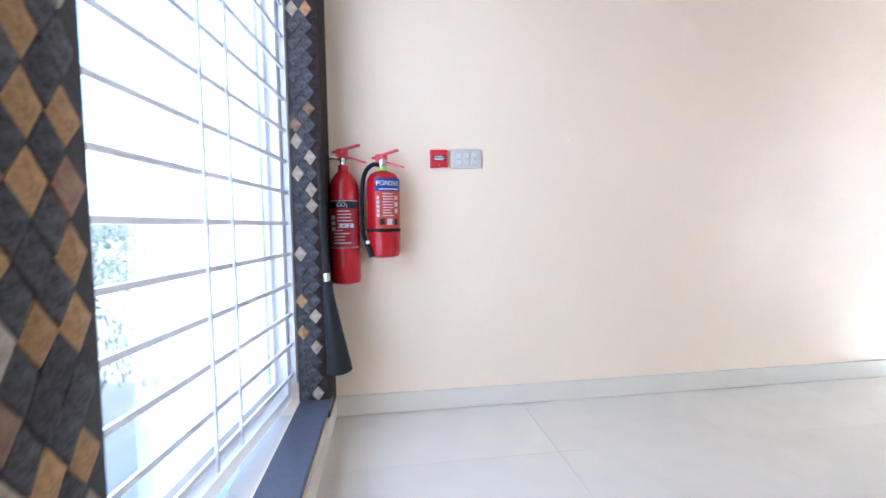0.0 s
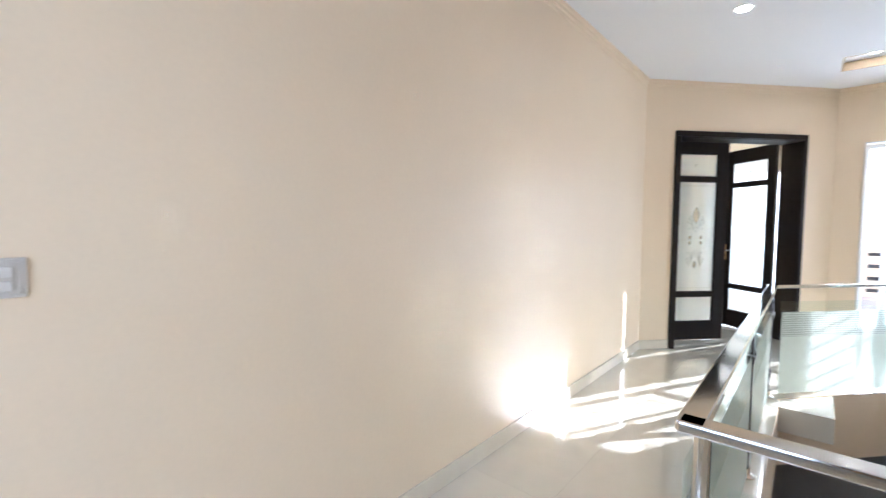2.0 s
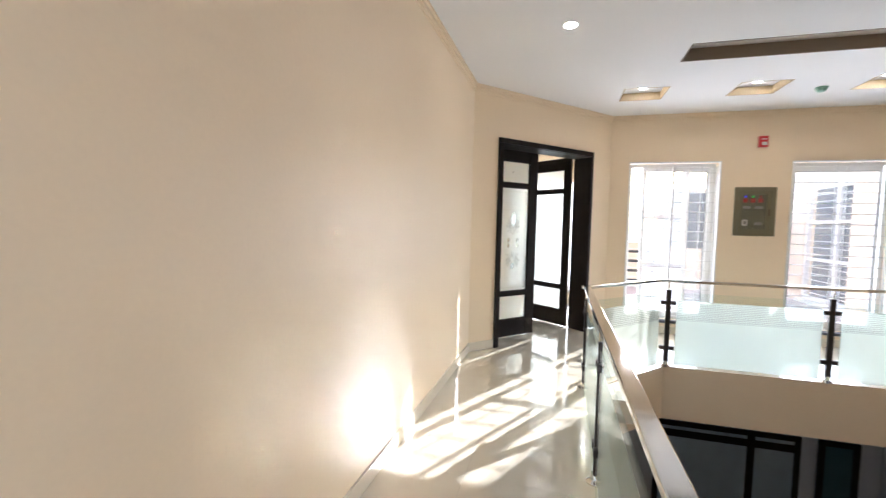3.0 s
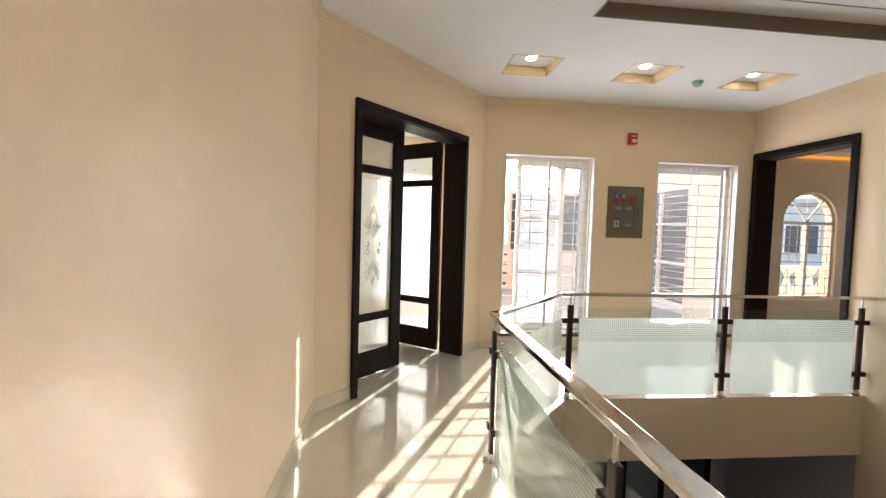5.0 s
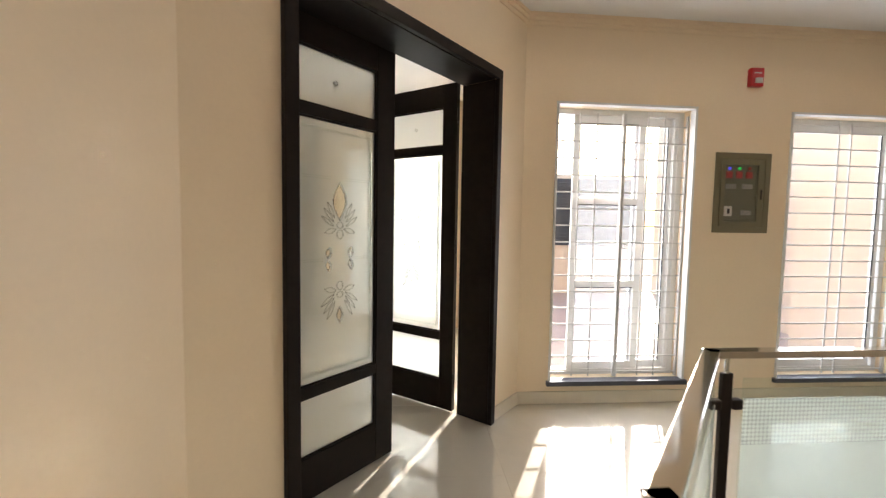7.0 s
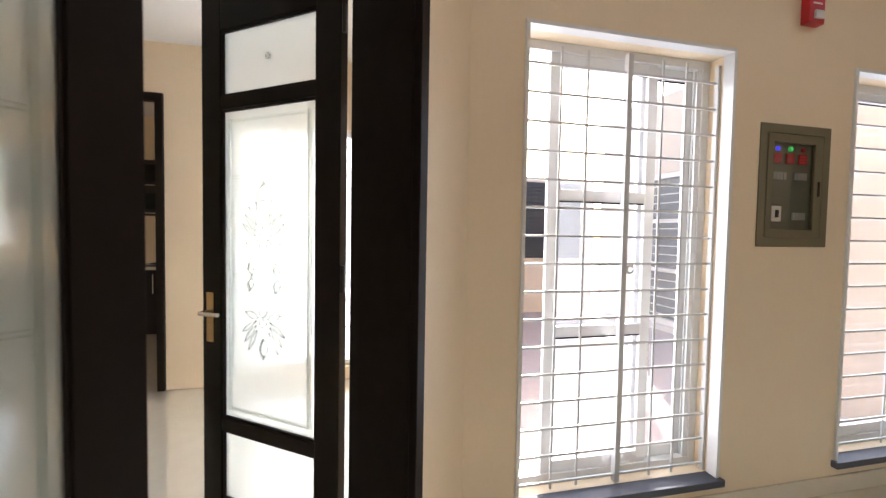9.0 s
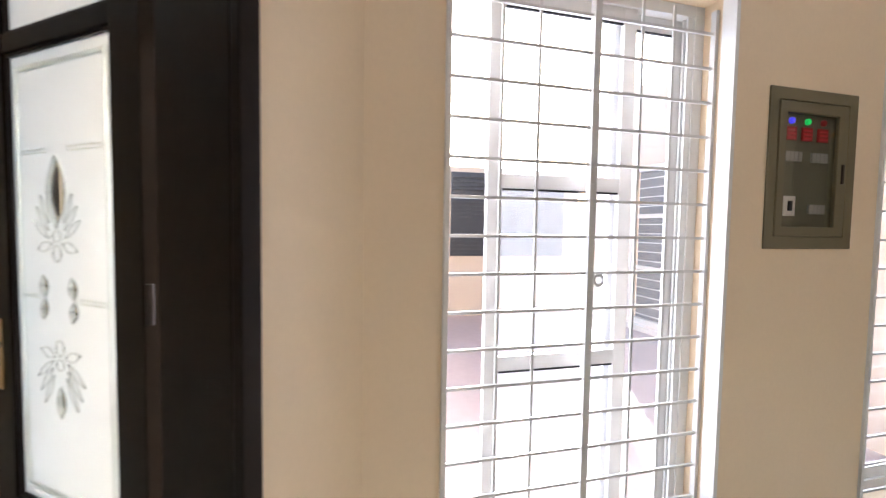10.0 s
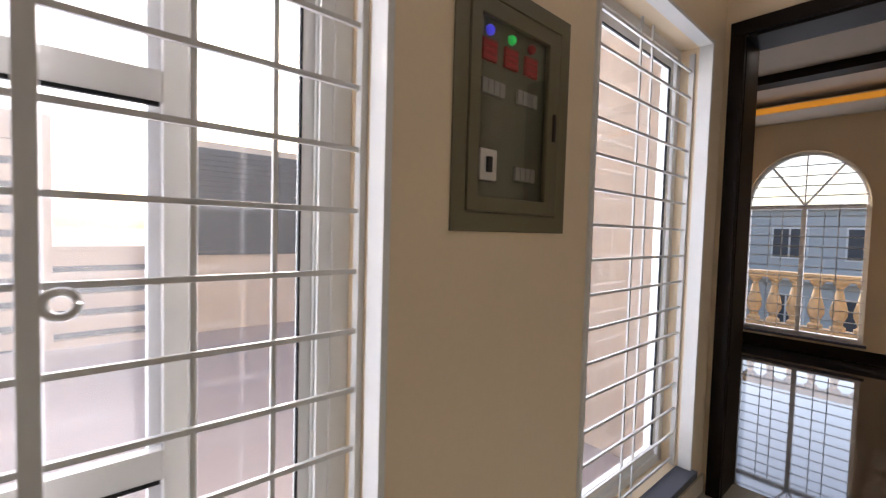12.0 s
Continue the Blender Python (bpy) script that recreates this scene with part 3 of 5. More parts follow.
# ---- doors ----
def petal_at(cx, cz, half_w, half_l, deg, pointed=True):
    """The outline of a cut in the glass: a pointed leaf, or an oval."""
    n, out = 10, []
    for k in range(2 * n):
        t = k / n
        if pointed:
            u = t if t <= 1 else 2 - t
            x, z = half_l * (2 * u - 1), half_w * math.sin(math.pi * u) * (1 if t <= 1 else -1)
        else:
            x, z = -half_l * math.cos(math.pi * t), half_w * math.sin(math.pi * t)
        out.append((cx + math.cos(radians(deg)) * x - math.sin(radians(deg)) * z, cz + math.sin(radians(deg)) * x + math.cos(radians(deg)) * z))
    return out


def flower(cx):
    """Two facing flowers and the pairs of drops between them."""
    cuts, raised = [petal_at(cx, 1.530, 0.044, 0.100, 90), petal_at(cx, 0.930, 0.020, 0.045, 90)], []
    for cz, sgn in ((1.390, 1), (1.055, -1)):
        raised += [petal_at(cx, cz + sgn * 0.016, 0.016, 0.020, 0, False), petal_at(cx, cz - sgn * 0.032, 0.020, 0.023, 90, False)]
        for dx in (-1, 1):
            for ax, az, ang in ((0.058, 0.094, 60), (0.071, 0.067, 48), (0.078, 0.036, 34)):
                raised.append(petal_at(cx + dx * ax, cz + sgn * az, 0.009, 0.045 if sgn > 0 else 0.050, sgn * dx * ang))
            raised.append(petal_at(cx + dx * 0.062, cz - sgn * 0.014, 0.013, 0.038, -sgn * dx * 14))
    for dx in (-1, 1):
        cuts += [petal_at(cx + dx * 0.072, 1.262, 0.018, 0.030, 80), petal_at(cx + dx * 0.074, 1.196, 0.017, 0.030, 100)]
    return cuts, raised


def cut_pane(x0, x1, z0, z1, cuts):
    """An etched pane 6 mm thick, with holes where the clear pieces sit."""
    bm = bmesh.new()
    edges = []
    for loop in [[(x0, z0), (x1, z0), (x1, z1), (x0, z1)]] + cuts:
        vs = [bm.verts.new((x, 0.018, z)) for x, z in loop]
        edges += [bm.edges.new((vs[k], vs[(k + 1) % len(vs)])) for k in range(len(vs))]
    bmesh.ops.triangle_fill(bm, use_beauty=True, use_dissolve=False, edges=edges, normal=(0, -1, 0))
    more = bmesh.ops.extrude_face_region(bm, geom=bm.faces[:])
    bmesh.ops.translate(bm, verts=[v for v in more["geom"] if isinstance(v, bmesh.types.BMVert)], vec=(0, 0.006, 0))
    bmesh.ops.recalc_face_normals(bm, faces=bm.faces)
    return bm


def petal(outline, parent, mat, label):
    """A clear piece of glass in its hole, with the white cut edge round it."""
    bm = bmesh.new()
    m = len(outline)
    f = [bm.verts.new((x, 0.0170, z)) for x, z in outline]
    g = [bm.verts.new((x, 0.0250, z)) for x, z in outline]
    for k in range(m):
        j = (k + 1) % m
        bm.faces.new((f[k], f[j], g[j], g[k]))
    bm.faces.new(list(reversed(f)))
    bm.faces.new(g)
    clear = part("petal", bm, mat, parent, label)
    clear.visible_shadow = False
    for y in (0.0165, 0.0255):
        part("cut_edge", tube([(x, y, z) for x, z in outline + outline[:1]], 0.0042, 6), CUTEDGE, clear, "white bevelled edge", True)


def door_leaf(name, width, parent_m, group, label, handle=False, st=0.115):
    """A glazed leaf: x along it from the hinge, y through it, with three etched panes and their clear bevelled flowers."""
    leaf = thing(name, label, "door", parent_m, group, "structure")
    t = 0.042
    part("stile", boxes((0, st, 0, t, 0.012, 2.43), bevel=0.004), WOOD, leaf)
    part("stile", boxes((width - st, width, 0, t, 0.012, 2.43), bevel=0.004), WOOD, leaf)
    for z0, z1 in ((0.012, 0.235), (0.545, 0.600), (1.935, 1.990), (2.265, 2.43)):
        part("rail", boxes((st, width - st, 0.001, t - 0.001, z0, z1), bevel=0.004), WOOD, leaf)
    for k, (z0, z1) in enumerate(((0.235, 0.545), (0.600, 1.935), (1.990, 2.265))):
        cuts, raised = flower(width / 2 + 0.028) if k == 1 else ([], [petal_at(width / 2, (z0 + z1) / 2, 0.010, 0.012, 0, False)] if k == 2 else [])
        pane = part("pane", cut_pane(st - 0.004, width - st + 0.004, z0 - 0.004, z1 + 0.004, cuts), ETCH, leaf, "etched glass pane")
        pane.visible_shadow = False
        bead = boxes((st, st + 0.010, 0.008, 0.034, z0, z1), (width - st - 0.010, width - st, 0.008, 0.034, z0, z1),
                     (st + 0.010, width - st - 0.010, 0.008, 0.034, z0, z0 + 0.010), (st + 0.010, width - st - 0.010, 0.008, 0.034, z1 - 0.010, z1), bevel=0.002)
        part("glazing_bead", bead, WOOD, leaf)
        for outline in cuts:
            petal(outline, pane, PETAL, "clear glass petal")
        for outline in raised:
            for y in (0.0165, 0.0255):
                part("cut_edge", tube([(x, y, z) for x, z in outline + outline[:1]], 0.0038, 6), CUTEDGE, pane, "white bevelled edge", True)
        if k == 1:
            cx, x0, x1 = width / 2, st + 0.035, width - st - 0.035
            # a bevelled border
            for bx in ((x0, x0 + 0.016, z0 + 0.04, z1 - 0.04), (x1 - 0.016, x1, z0 + 0.04, z1 - 0.04)):
                part("bevel_strip", boxes((bx[0], bx[1], 0.013, 0.029, bx[2], bx[3]), bevel=0.003), MOTIF, pane, "clear bevelled strip")
            for bz in (z0 + 0.04, z1 - 0.056):
                part("bevel_strip", boxes((x0 + 0.018, x1 - 0.018, 0.013, 0.029, bz, bz + 0.014), bevel=0.003), MOTIF, pane, "clear bevelled strip")
            for xa, xb, zl in ((x0 + 0.02, cx - 0.035, 1.640), (cx + 0.075, x1 - 0.02, 1.640), (x0 + 0.02, cx - 0.08, 1.222), (cx + 0.13, x1 - 0.02, 1.222)):
                for dz in (0.0, 0.011):
                    part("cut_line", boxes((xa, xb, 0.0165, 0.0255, zl + dz, zl + dz + 0.004)), MOTIF, pane)
    if handle:
        hd = part("handle_plate", boxes((width - 0.075, width - 0.030, t, t + 0.006, 0.93, 1.15), bevel=0.002), BRASS, leaf, "satin brass handle plate")
        part("lever", tube(curve_points([(width - 0.052, t + 0.006, 1.065), (width - 0.052, t + 0.05, 1.065), (width - 0.075, t + 0.058, 1.065), (width - 0.165, t + 0.055, 1.067)]), 0.009), CHROME, hd, "steel lever handle", True)
        for z in (0.25, 1.25, 2.2):
            part("hinge", tube([(-0.008, t - 0.01, z - 0.05), (-0.008, t - 0.01, z + 0.05)], 0.009), BLACKM, leaf, "dark knuckle hinge", True)
    return leaf


frame_door = thing("door_frame", "black-brown wooden frame of the double glazed door", "door frame", DOOR, kind="structure")
for s0, s1 in ((0.358, 0.420), (1.952, 2.003)):
    part("casing", boxes((s0, s1, -0.033, -0.002, 0.001, 2.398), bevel=0.004), WOOD, frame_door)
part("casing_head", boxes((0.358, 2.003, -0.033, -0.002, 2.400, 2.46), bevel=0.004), WOOD, frame_door)
part("jamb_lining", boxes((0.402, 0.424, 0.0, 0.255, 0.001, 2.395)), WOOD, frame_door)
part("jamb_lining", boxes((1.952, 1.961, 0.0, 0.262, 0.001, 2.395)), WOOD, frame_door)
part("head_lining", boxes((0.424, 1.952, 0.0, 0.255, 2.396, 2.418)), WOOD, frame_door)
door_leaf("door_1", 0.838, DOOR @ pose(0.426, 0.266, 0), "double door leaves", "closed black-brown leaf with etched floral glass panes", st=0.138)
# the second leaf stands a little past a right angle to the wall, its handle side away from the frame
door_leaf("door_2", 0.748, DOOR @ pose(1.981, 0.306, 0, 0, 0, 93.9), "double door leaves", "open black-brown leaf with etched floral glass panes", True)


# ---- windows ----
def sash_window(name, x, y0, y1, z0, z1, label, spans, midrail=False, st=0.055, glazing=PANE):
    """A sliding window of white aluminium in a wall across x; every sash has its own rails and pane."""
    win = thing(name, label, "window", pose(x, 0, 0), kind="structure")
    fw = 0.045
    part("window_frame", boxes((-0.04, 0.04, y0, y0 + fw, z0, z1), (-0.04, 0.04, y1 - fw, y1, z0, z1), (-0.04, 0.04, y0 + fw, y1 - fw, z0, z0 + fw),
                               (-0.04, 0.04, y0 + fw, y1 - fw, z1 - fw, z1), bevel=0.003), WHITEALU, win)
    for k, (a, b) in enumerate(spans):
        off = 0.016 if k % 2 else -0.016
        bars = [(off - 0.013, off + 0.013, a, a + st, z0 + fw, z1 - fw), (off - 0.013, off + 0.013, b - st, b, z0 + fw, z1 - fw),
                (off - 0.013, off + 0.013, a + st, b - st, z0 + fw, z0 + fw + 0.06), (off - 0.013, off + 0.013, a + st, b - st, z1 - fw - 0.06, z1 - fw)]
        if midrail:
            for zm in (0.915, 1.595):
                bars.append((off - 0.012, off + 0.012, a + st, b - st, zm, zm + 0.055))
        if midrail and k == 1:
            bars = bars[:4]
        sash = part("sash", boxes(*bars, bevel=0.002), WHITEALU, win)
        p = part("pane", boxes((off - 0.003, off + 0.003, a + st - 0.006, b - st + 0.006, z0 + fw + 0.054, z1 - fw - 0.054)), CLEANPANE if midrail and k == 1 else glazing, sash, "clear glass pane")
        p.visible_shadow = False
        za, zb = z0 + fw + 0.06, z1 - fw - 0.06
        strips = [(off - 0.0135, off - 0.004, a + st, a + st + 0.005, za, zb), (off - 0.0135, off - 0.004, b - st - 0.005, b - st, za, zb)] if k or not midrail else []
        strips += [(off - 0.0135, off - 0.004, a + st + 0.005, b - st - 0.005, zb - 0.006, zb)]
        # black strips under the mid rails stand in for the rails' shadow
        if midrail and not k:
            strips += [(off - 0.0135, off - 0.004, a + st + 0.005, b - st - 0.005, zm - 0.007, zm) for zm in (0.915, 1.595)]
        part("gasket", boxes(*strips), RUBBER, sash, "black glazing gasket, with shadow lines under the rails")
    return win


def grille(name, x, y0, y1, verticals, zs, label, post=None, hh=0.0055):
    """A window grille of flat white bars; each bar is a part."""
    g = thing(name, label, "window grille", pose(x, 0, 0))
    z0, z1 = zs[0] - 0.038, zs[-1] + 0.09
    for y in (y0 + 0.008, y1 - 0.008):
        part("side_bar", boxes((-0.012, 0.012, y - 0.008, y + 0.008, z0, z1), bevel=0.002), WHITEBAR, g)
    hb = boxes((-0.005, 0.005, y0 + 0.016, y1 - 0.016, -hh, hh), bevel=0.0012)
    first = part("bar", hb, WHITEBAR, g)
    first.location.z = zs[0]
    for z in zs[1:]:
        o = new("bar", first.data)
        o.parent = g
        o.location.z = z
    for y in verticals:
        part("upright", boxes((0.006, 0.014, y - 0.005, y + 0.005, z0, z1)), WHITEBAR, g)
    if post is not None:
        part("meeting_post", boxes((-0.016, 0.016, post - 0.014, post + 0.014, z0, z1), bevel=0.003), WHITEBAR, g)
        ring = [(0.019 * math.cos(2 * math.pi * k / 20), 0.019 * math.sin(2 * math.pi * k / 20)) for k in range(21)]
        lt = tube([(-0.012, post - 0.034 + cy, 1.262 + cz) for cy, cz in ring], 0.007, 8)
        part("padlock_eye", lt, WHITEBAR, g, "white enamelled padlock eye", True)
    return g


def track_ribs(x, y, z0, z1):
    """The upright ribs of a sliding window's side track."""
    return boxes(*[(x - 0.035 + 0.022 * k, x - 0.026 + 0.022 * k, y, y + 0.03, z0, z1) for k in range(4)], bevel=0.001)


ZS = [0.226 + 0.1328 * k for k in range(16)]
sash_window("window_1", 7.335, W1[0], W1[1], W1[2], W1[3], "white sliding window with two glazed sashes", ((-0.31, 0.295), (-0.575, -0.235)), True)
structure("trim_track", track_ribs(7.335, W1[0] + 0.045, W1[2] + 0.045, W1[3] - 0.045), WHITEALU, "white ribbed side track of the sliding window", "trim")
grille("window_grille", 7.238, W1[0], W1[1], (0.27, 0.13, -0.29, -0.43), ZS, "white steel window grille with a meeting post", -0.085)
sash_window("window_2", 7.335, W2[0], W2[1], W2[2], W2[3], "white sliding window with two sashes", ((W2[0] + 0.06, W2[1] - 0.045),), False, 0.035, CLEANPANE)
grille("window_grille", 7.238, W2[0], W2[1], (-1.95, -2.06), ZS, "white steel window grille with paired uprights")


def reveal(x0, x1, y0, y1, z1):
    """White plaster lining of a window opening, with a raised edge on the room side."""
    return boxes((x0, x1, y0 - 0.014, y0 + 0.004, 0.188, z1 - 0.004), (x0, x1, y1 - 0.004, y1 + 0.014, 0.188, z1 - 0.004), (x0, x1, y0 - 0.014, y1 + 0.014, z1 - 0.004, z1 + 0.014), bevel=0.002)


for nm, w in (("1", W1), ("2", W2)):
    structure("trim_window_" + nm, reveal(EW - 0.012, EW + 0.05, w[0], w[1], w[3]), WHITEALU, "white painted edge of a window opening", "trim")
    structure("sill_" + nm, boxes((EW - 0.035, EW + 0.06, w[0] - 0.03, w[1] + 0.03, 0.150, 0.187), bevel=0.004), GRANITE, "dark granite window sill", "window sill")

# large window of the landing, in its stone-clad wall
# it stands a few degrees askew to the long wall
SWING = Matrix.Translation((-0.458, 2.14, 0)) @ Matrix.Rotation(radians(-5.8), 4, "Z") @ Matrix.Translation((0.458, -2.14, 0))
w3 = sash_window("window_3", -0.515, 0.78, W0[1], W0[2] + 0.004, W0[3], "large white sliding window of the landing", ((0.825, W0[1] - 0.045),), False, 0.03, HAZYPANE)
w3.matrix_world = SWING @ pose(-0.515, 0, 0)
g3 = grille("window_grille", -0.458, 0.79, W0[1] - 0.004, (1.42, 1.57), [0.311 + 0.129 * k for k in range(17)], "white steel grille of the large window", None, 0.0075)
g3.matrix_world = SWING @ pose(-0.458, 0, 0)
structure("sill_3", boxes((-0.44, WW + 0.022, 0.26, W0[1] + 0.03, 0.160, 0.185), bevel=0.003), GRANITE, "dark granite window sill", "window sill")

# windows of the rooms behind
wd = thing("window_4", "tall white window of the dining room", "window", kind="structure")
part("window_frame", boxes((WD[0], WD[0] + 0.05, 0.79, 0.85, WD[2], WD[3]), (WD[1] - 0.05, WD[1], 0.79, 0.85, WD[2], WD[3]), (WD[0] + 0.05, WD[1] - 0.05, 0.79, 0.85, WD[2], WD[2] + 0.05),
     (WD[0] + 0.05, WD[1] - 0.05, 0.79, 0.85, WD[3] - 0.05, WD[3]), (8.27, 8.33, 0.79, 0.85, WD[2] + 0.05, WD[3] - 0.05), bevel=0.003), WHITEALU, wd)
for z in ZS:
    part("bar", boxes((WD[0] + 0.05, WD[1] - 0.05, 0.865, 0.875, z - 0.006, z + 0.006)), WHITEBAR, wd)
# frosted pane added to keep sun streaks off the closed door leaf
part("pane", boxes((8.33, WD[1] - 0.05, 0.817, 0.823, WD[2] + 0.05, WD[3] - 0.05)), ETCH, wd, "frosted pane added to hold back the sun")
wk = thing("window_5", "tall white window with a bar grille in the dining room", "window", kind="structure")
part("window_frame", boxes((9.62, 9.68, 1.10, 1.15, 0.115, 2.365), (9.62, 9.68, 2.37, 2.42, 0.115, 2.365), (9.62, 9.68, 1.15, 2.37, 0.115, 0.165), (9.62, 9.68, 1.15, 2.37, 2.315, 2.365),
     (9.62, 9.68, 1.73, 1.79, 0.165, 2.315), bevel=0.003), WHITEALU, wk)
for z in ZS:
    part("bar", boxes((9.60, 9.61, 1.10, 2.42, z - 0.006, z + 0.006)), WHITEBAR, wk)
# frosted panes added to keep direct sun off the dining floor
for y0, y1 in ((1.15, 1.73), (1.79, 2.37)):
    part("pane", boxes((9.645, 9.651, y0, y1, 0.165, 2.315)), ETCH, wk, "frosted pane added to hold back the sun")
kw = thing("window_6", "white kitchen window with horizontal bars", "window", kind="structure")
part("window_frame", boxes((12.42, 12.47, 5.68, 5.74, 1.05, 2.5), (12.42, 12.47, 6.42, 6.48, 1.05, 2.5), (12.42, 12.47, 5.74, 6.42, 1.05, 1.11), (12.42, 12.47, 5.74, 6.42, 2.44, 2.5), bevel=0.003), WHITEALU, kw)
for k in range(9):
    part("bar", boxes((12.39, 12.40, 5.68, 6.48, 1.19 + 0.14 * k, 1.202 + 0.14 * k)), WHITEBAR, kw)

kf = thing("door_frame", "black-brown wooden frame of the kitchen opening", "door frame", kind="structure")
for y0 in (2.75, 4.14):
    part("casing", boxes((9.515, 9.548, y0, y0 + 0.06, 0, 2.5), bevel=0.004), WOOD, kf)
part("casing_head", boxes((9.515, 9.548, 2.75, 4.20, 2.50, 2.565), bevel=0.004), WOOD, kf)
part("lining", boxes((9.552, 9.75, 2.752, 2.772, 0, 2.54), (9.552, 9.75, 4.178, 4.198, 0, 2.54), (9.552, 9.75, 2.772, 4.178, 2.54, 2.558)), WOOD, kf)

lf = thing("door_frame", "black-brown wooden lining of the lounge opening", "door frame", kind="structure")
for x0 in (5.885, 7.065):
    part("casing", boxes((x0, x0 + 0.065, SW - 0.002, SW + 0.030, 0.001, 2.415), bevel=0.004), WOOD, lf)
part("casing_head", boxes((5.885, 7.13, SW - 0.002, SW + 0.030, 2.417, 2.485), bevel=0.004), WOOD, lf)
part("lining", boxes((7.062, 7.092, -2.955, SW - 0.004, 0.001, 2.415), bevel=0.003), WOOD, lf)
part("lining", boxes((5.925, 5.955, -2.955, SW - 0.004, 0.001, 2.415), bevel=0.003), WOOD, lf)
part("head_lining", boxes((5.955, 7.062, -2.955, SW - 0.004, 2.405, 2.435), bevel=0.003), WOOD, lf)


def arch_window(name, m, x0, x1, z0, z1, z2, label):
    """A round-headed window with spokes and a bar grille, in its own x-z plane."""
    win = thing(name, label, "window", m @ pose(0, -0.07, 0), kind="structure")
    cx, rx, rz = (x0 + x1) / 2, (x1 - x0) / 2 - 0.02, z2 - z1 - 0.02
    arc = [(cx + rx * math.cos(math.pi * k / 28), 0, z1 + rz * math.sin(math.pi * k / 28)) for k in range(29)]
    part("arch_frame", tube(arc, 0.03, 8), WHITEALU, win, "", True)
    part("window_frame", boxes((x0, x0 + 0.05, -0.03, 0.03, z0, z1), (x1 - 0.05, x1, -0.03, 0.03, z0, z1), (x0 + 0.05, x1 - 0.05, -0.03, 0.03, z0, z0 + 0.05),
         (x0 + 0.05, x1 - 0.05, -0.03, 0.03, z1 - 0.025, z1 + 0.025), (cx - 0.025, cx + 0.025, -0.03, 0.03, z0 + 0.05, z1 - 0.025), bevel=0.003), WHITEALU, win)
    for a in (52, 90, 128):
        part("spoke", tube([(cx, 0, z1 + 0.02), (cx + (rx - 0.02) * math.cos(radians(a)), 0, z1 + (rz - 0.02) * math.sin(radians(a)))], 0.014 if a != 90 else 0.008, 8), WHITEALU, win)
    z = z0 + 0.11
    while z < z2 - 0.05:
        half = rx if z < z1 else rx * math.sqrt(max(0, 1 - ((z - z1) / rz) ** 2))
        part("bar", boxes((cx - half, cx + half, 0.045, 0.055, z - 0.006, z + 0.006)), WHITEBAR, win)
        z += 0.125
    for x in (cx - 0.33, cx - 0.2, cx + 0.2, cx + 0.33):
        part("upright", boxes((x - 0.005, x + 0.005, 0.056, 0.064, z0 + 0.05, z1)), WHITEBAR, win)


arch_window("window_7", ARCH_S, AX0, AX1, AZ0, AZ1, AZ2, "white round-headed lounge window with a bar grille")
arch_window("window_9", ARCH_E, -5.15, -4.21, 0.47, 1.69, 2.18, "white round-headed lounge window looking on a balustrade")
structure("sill_7", boxes((AX0 - 0.03, AX1 + 0.03, -7.0, -6.92, AZ0 - 0.03, AZ0), bevel=0.003), GRANITE, "dark granite window sill", "window sill")


# ---- railing round the void ----
def railing(pts, posts, z_top=0.93):
    """A steel handrail on dark posts, with panes held by clamps."""
    rail = thing("railing", "glass railing with polished steel handrail and dark posts", "railing", kind="structure")
    for (ax, ay), (bx, by) in zip(pts, pts[1:]):
        a, b = Vector((ax, ay, 0)), Vector((bx, by, 0))
        ang = math.atan2(by - ay, bx - ax)
        L = (b - a).length
        m = Matrix.Translation(a) @ Matrix.Rotation(ang, 4, "Z")
        part("handrail", boxes((-0.026, L + 0.026, -0.032, 0.032, z_top - 0.028, z_top), m=m, bevel=0.005), STEEL, rail, "polished steel handrail")
    for x, y, deg in posts:
        m = pose(x, y, 0, 0, 0, deg)
        if deg == 45:
            # the corner post is a round steel tube with a glass clamp each way
            po = part("post", spin([(0.019, 0.0), (0.019, z_top - 0.026)], 20, m), STEEL, rail, "polished round steel corner post", True)
            part("foot", spin([(0.045, 0.0), (0.045, 0.008), (0.0195, 0.012)], 20, m), STEEL, po, "polished steel foot", True)
            for z in (0.20, 0.68):
                for turn in (-45, 45 - 180):
                    part("clamp", boxes((0.012, 0.070, -0.016, 0.016, z - 0.02, z + 0.02), m=m @ pose(0, 0, 0, 0, 0, turn), bevel=0.006), STEEL, po, "steel glass clamp", True)
            continue
        po = part("post", boxes((-0.024, 0.024, -0.011, 0.011, 0.05, 0.815), m=m, bevel=0.003), BLACKM, rail)
        part("foot", spin([(0.045, 0.0), (0.045, 0.008), (0.024, 0.02), (0.018, 0.06)], 20, m), STEEL, po, "polished steel foot", True)
        part("pin", spin([(0.009, 0.815), (0.009, z_top - 0.026)], 12, m), STEEL, po, "steel pin under the handrail", True)
        for z in (0.20, 0.68):
            for dx in (-1, 1):
                part("clamp", boxes((dx * 0.024, dx * 0.072, -0.019, 0.019, z - 0.022, z + 0.022), m=m, bevel=0.008), BLACKM, po, "dark glass clamp")
    return rail


RAILS = railing([(1.485, -2.60), (1.485, 1.11), (4.67, 1.13), (5.55, 0.37), (5.57, -2.60)],
                [(1.485, -1.2, 90), (1.485, 1.085, 45), (3.19, 1.13, 0), (4.66, 1.13, 0), (5.60, 0.26, 90), (5.60, -1.165, 90), (5.60, -2.52, 90)])


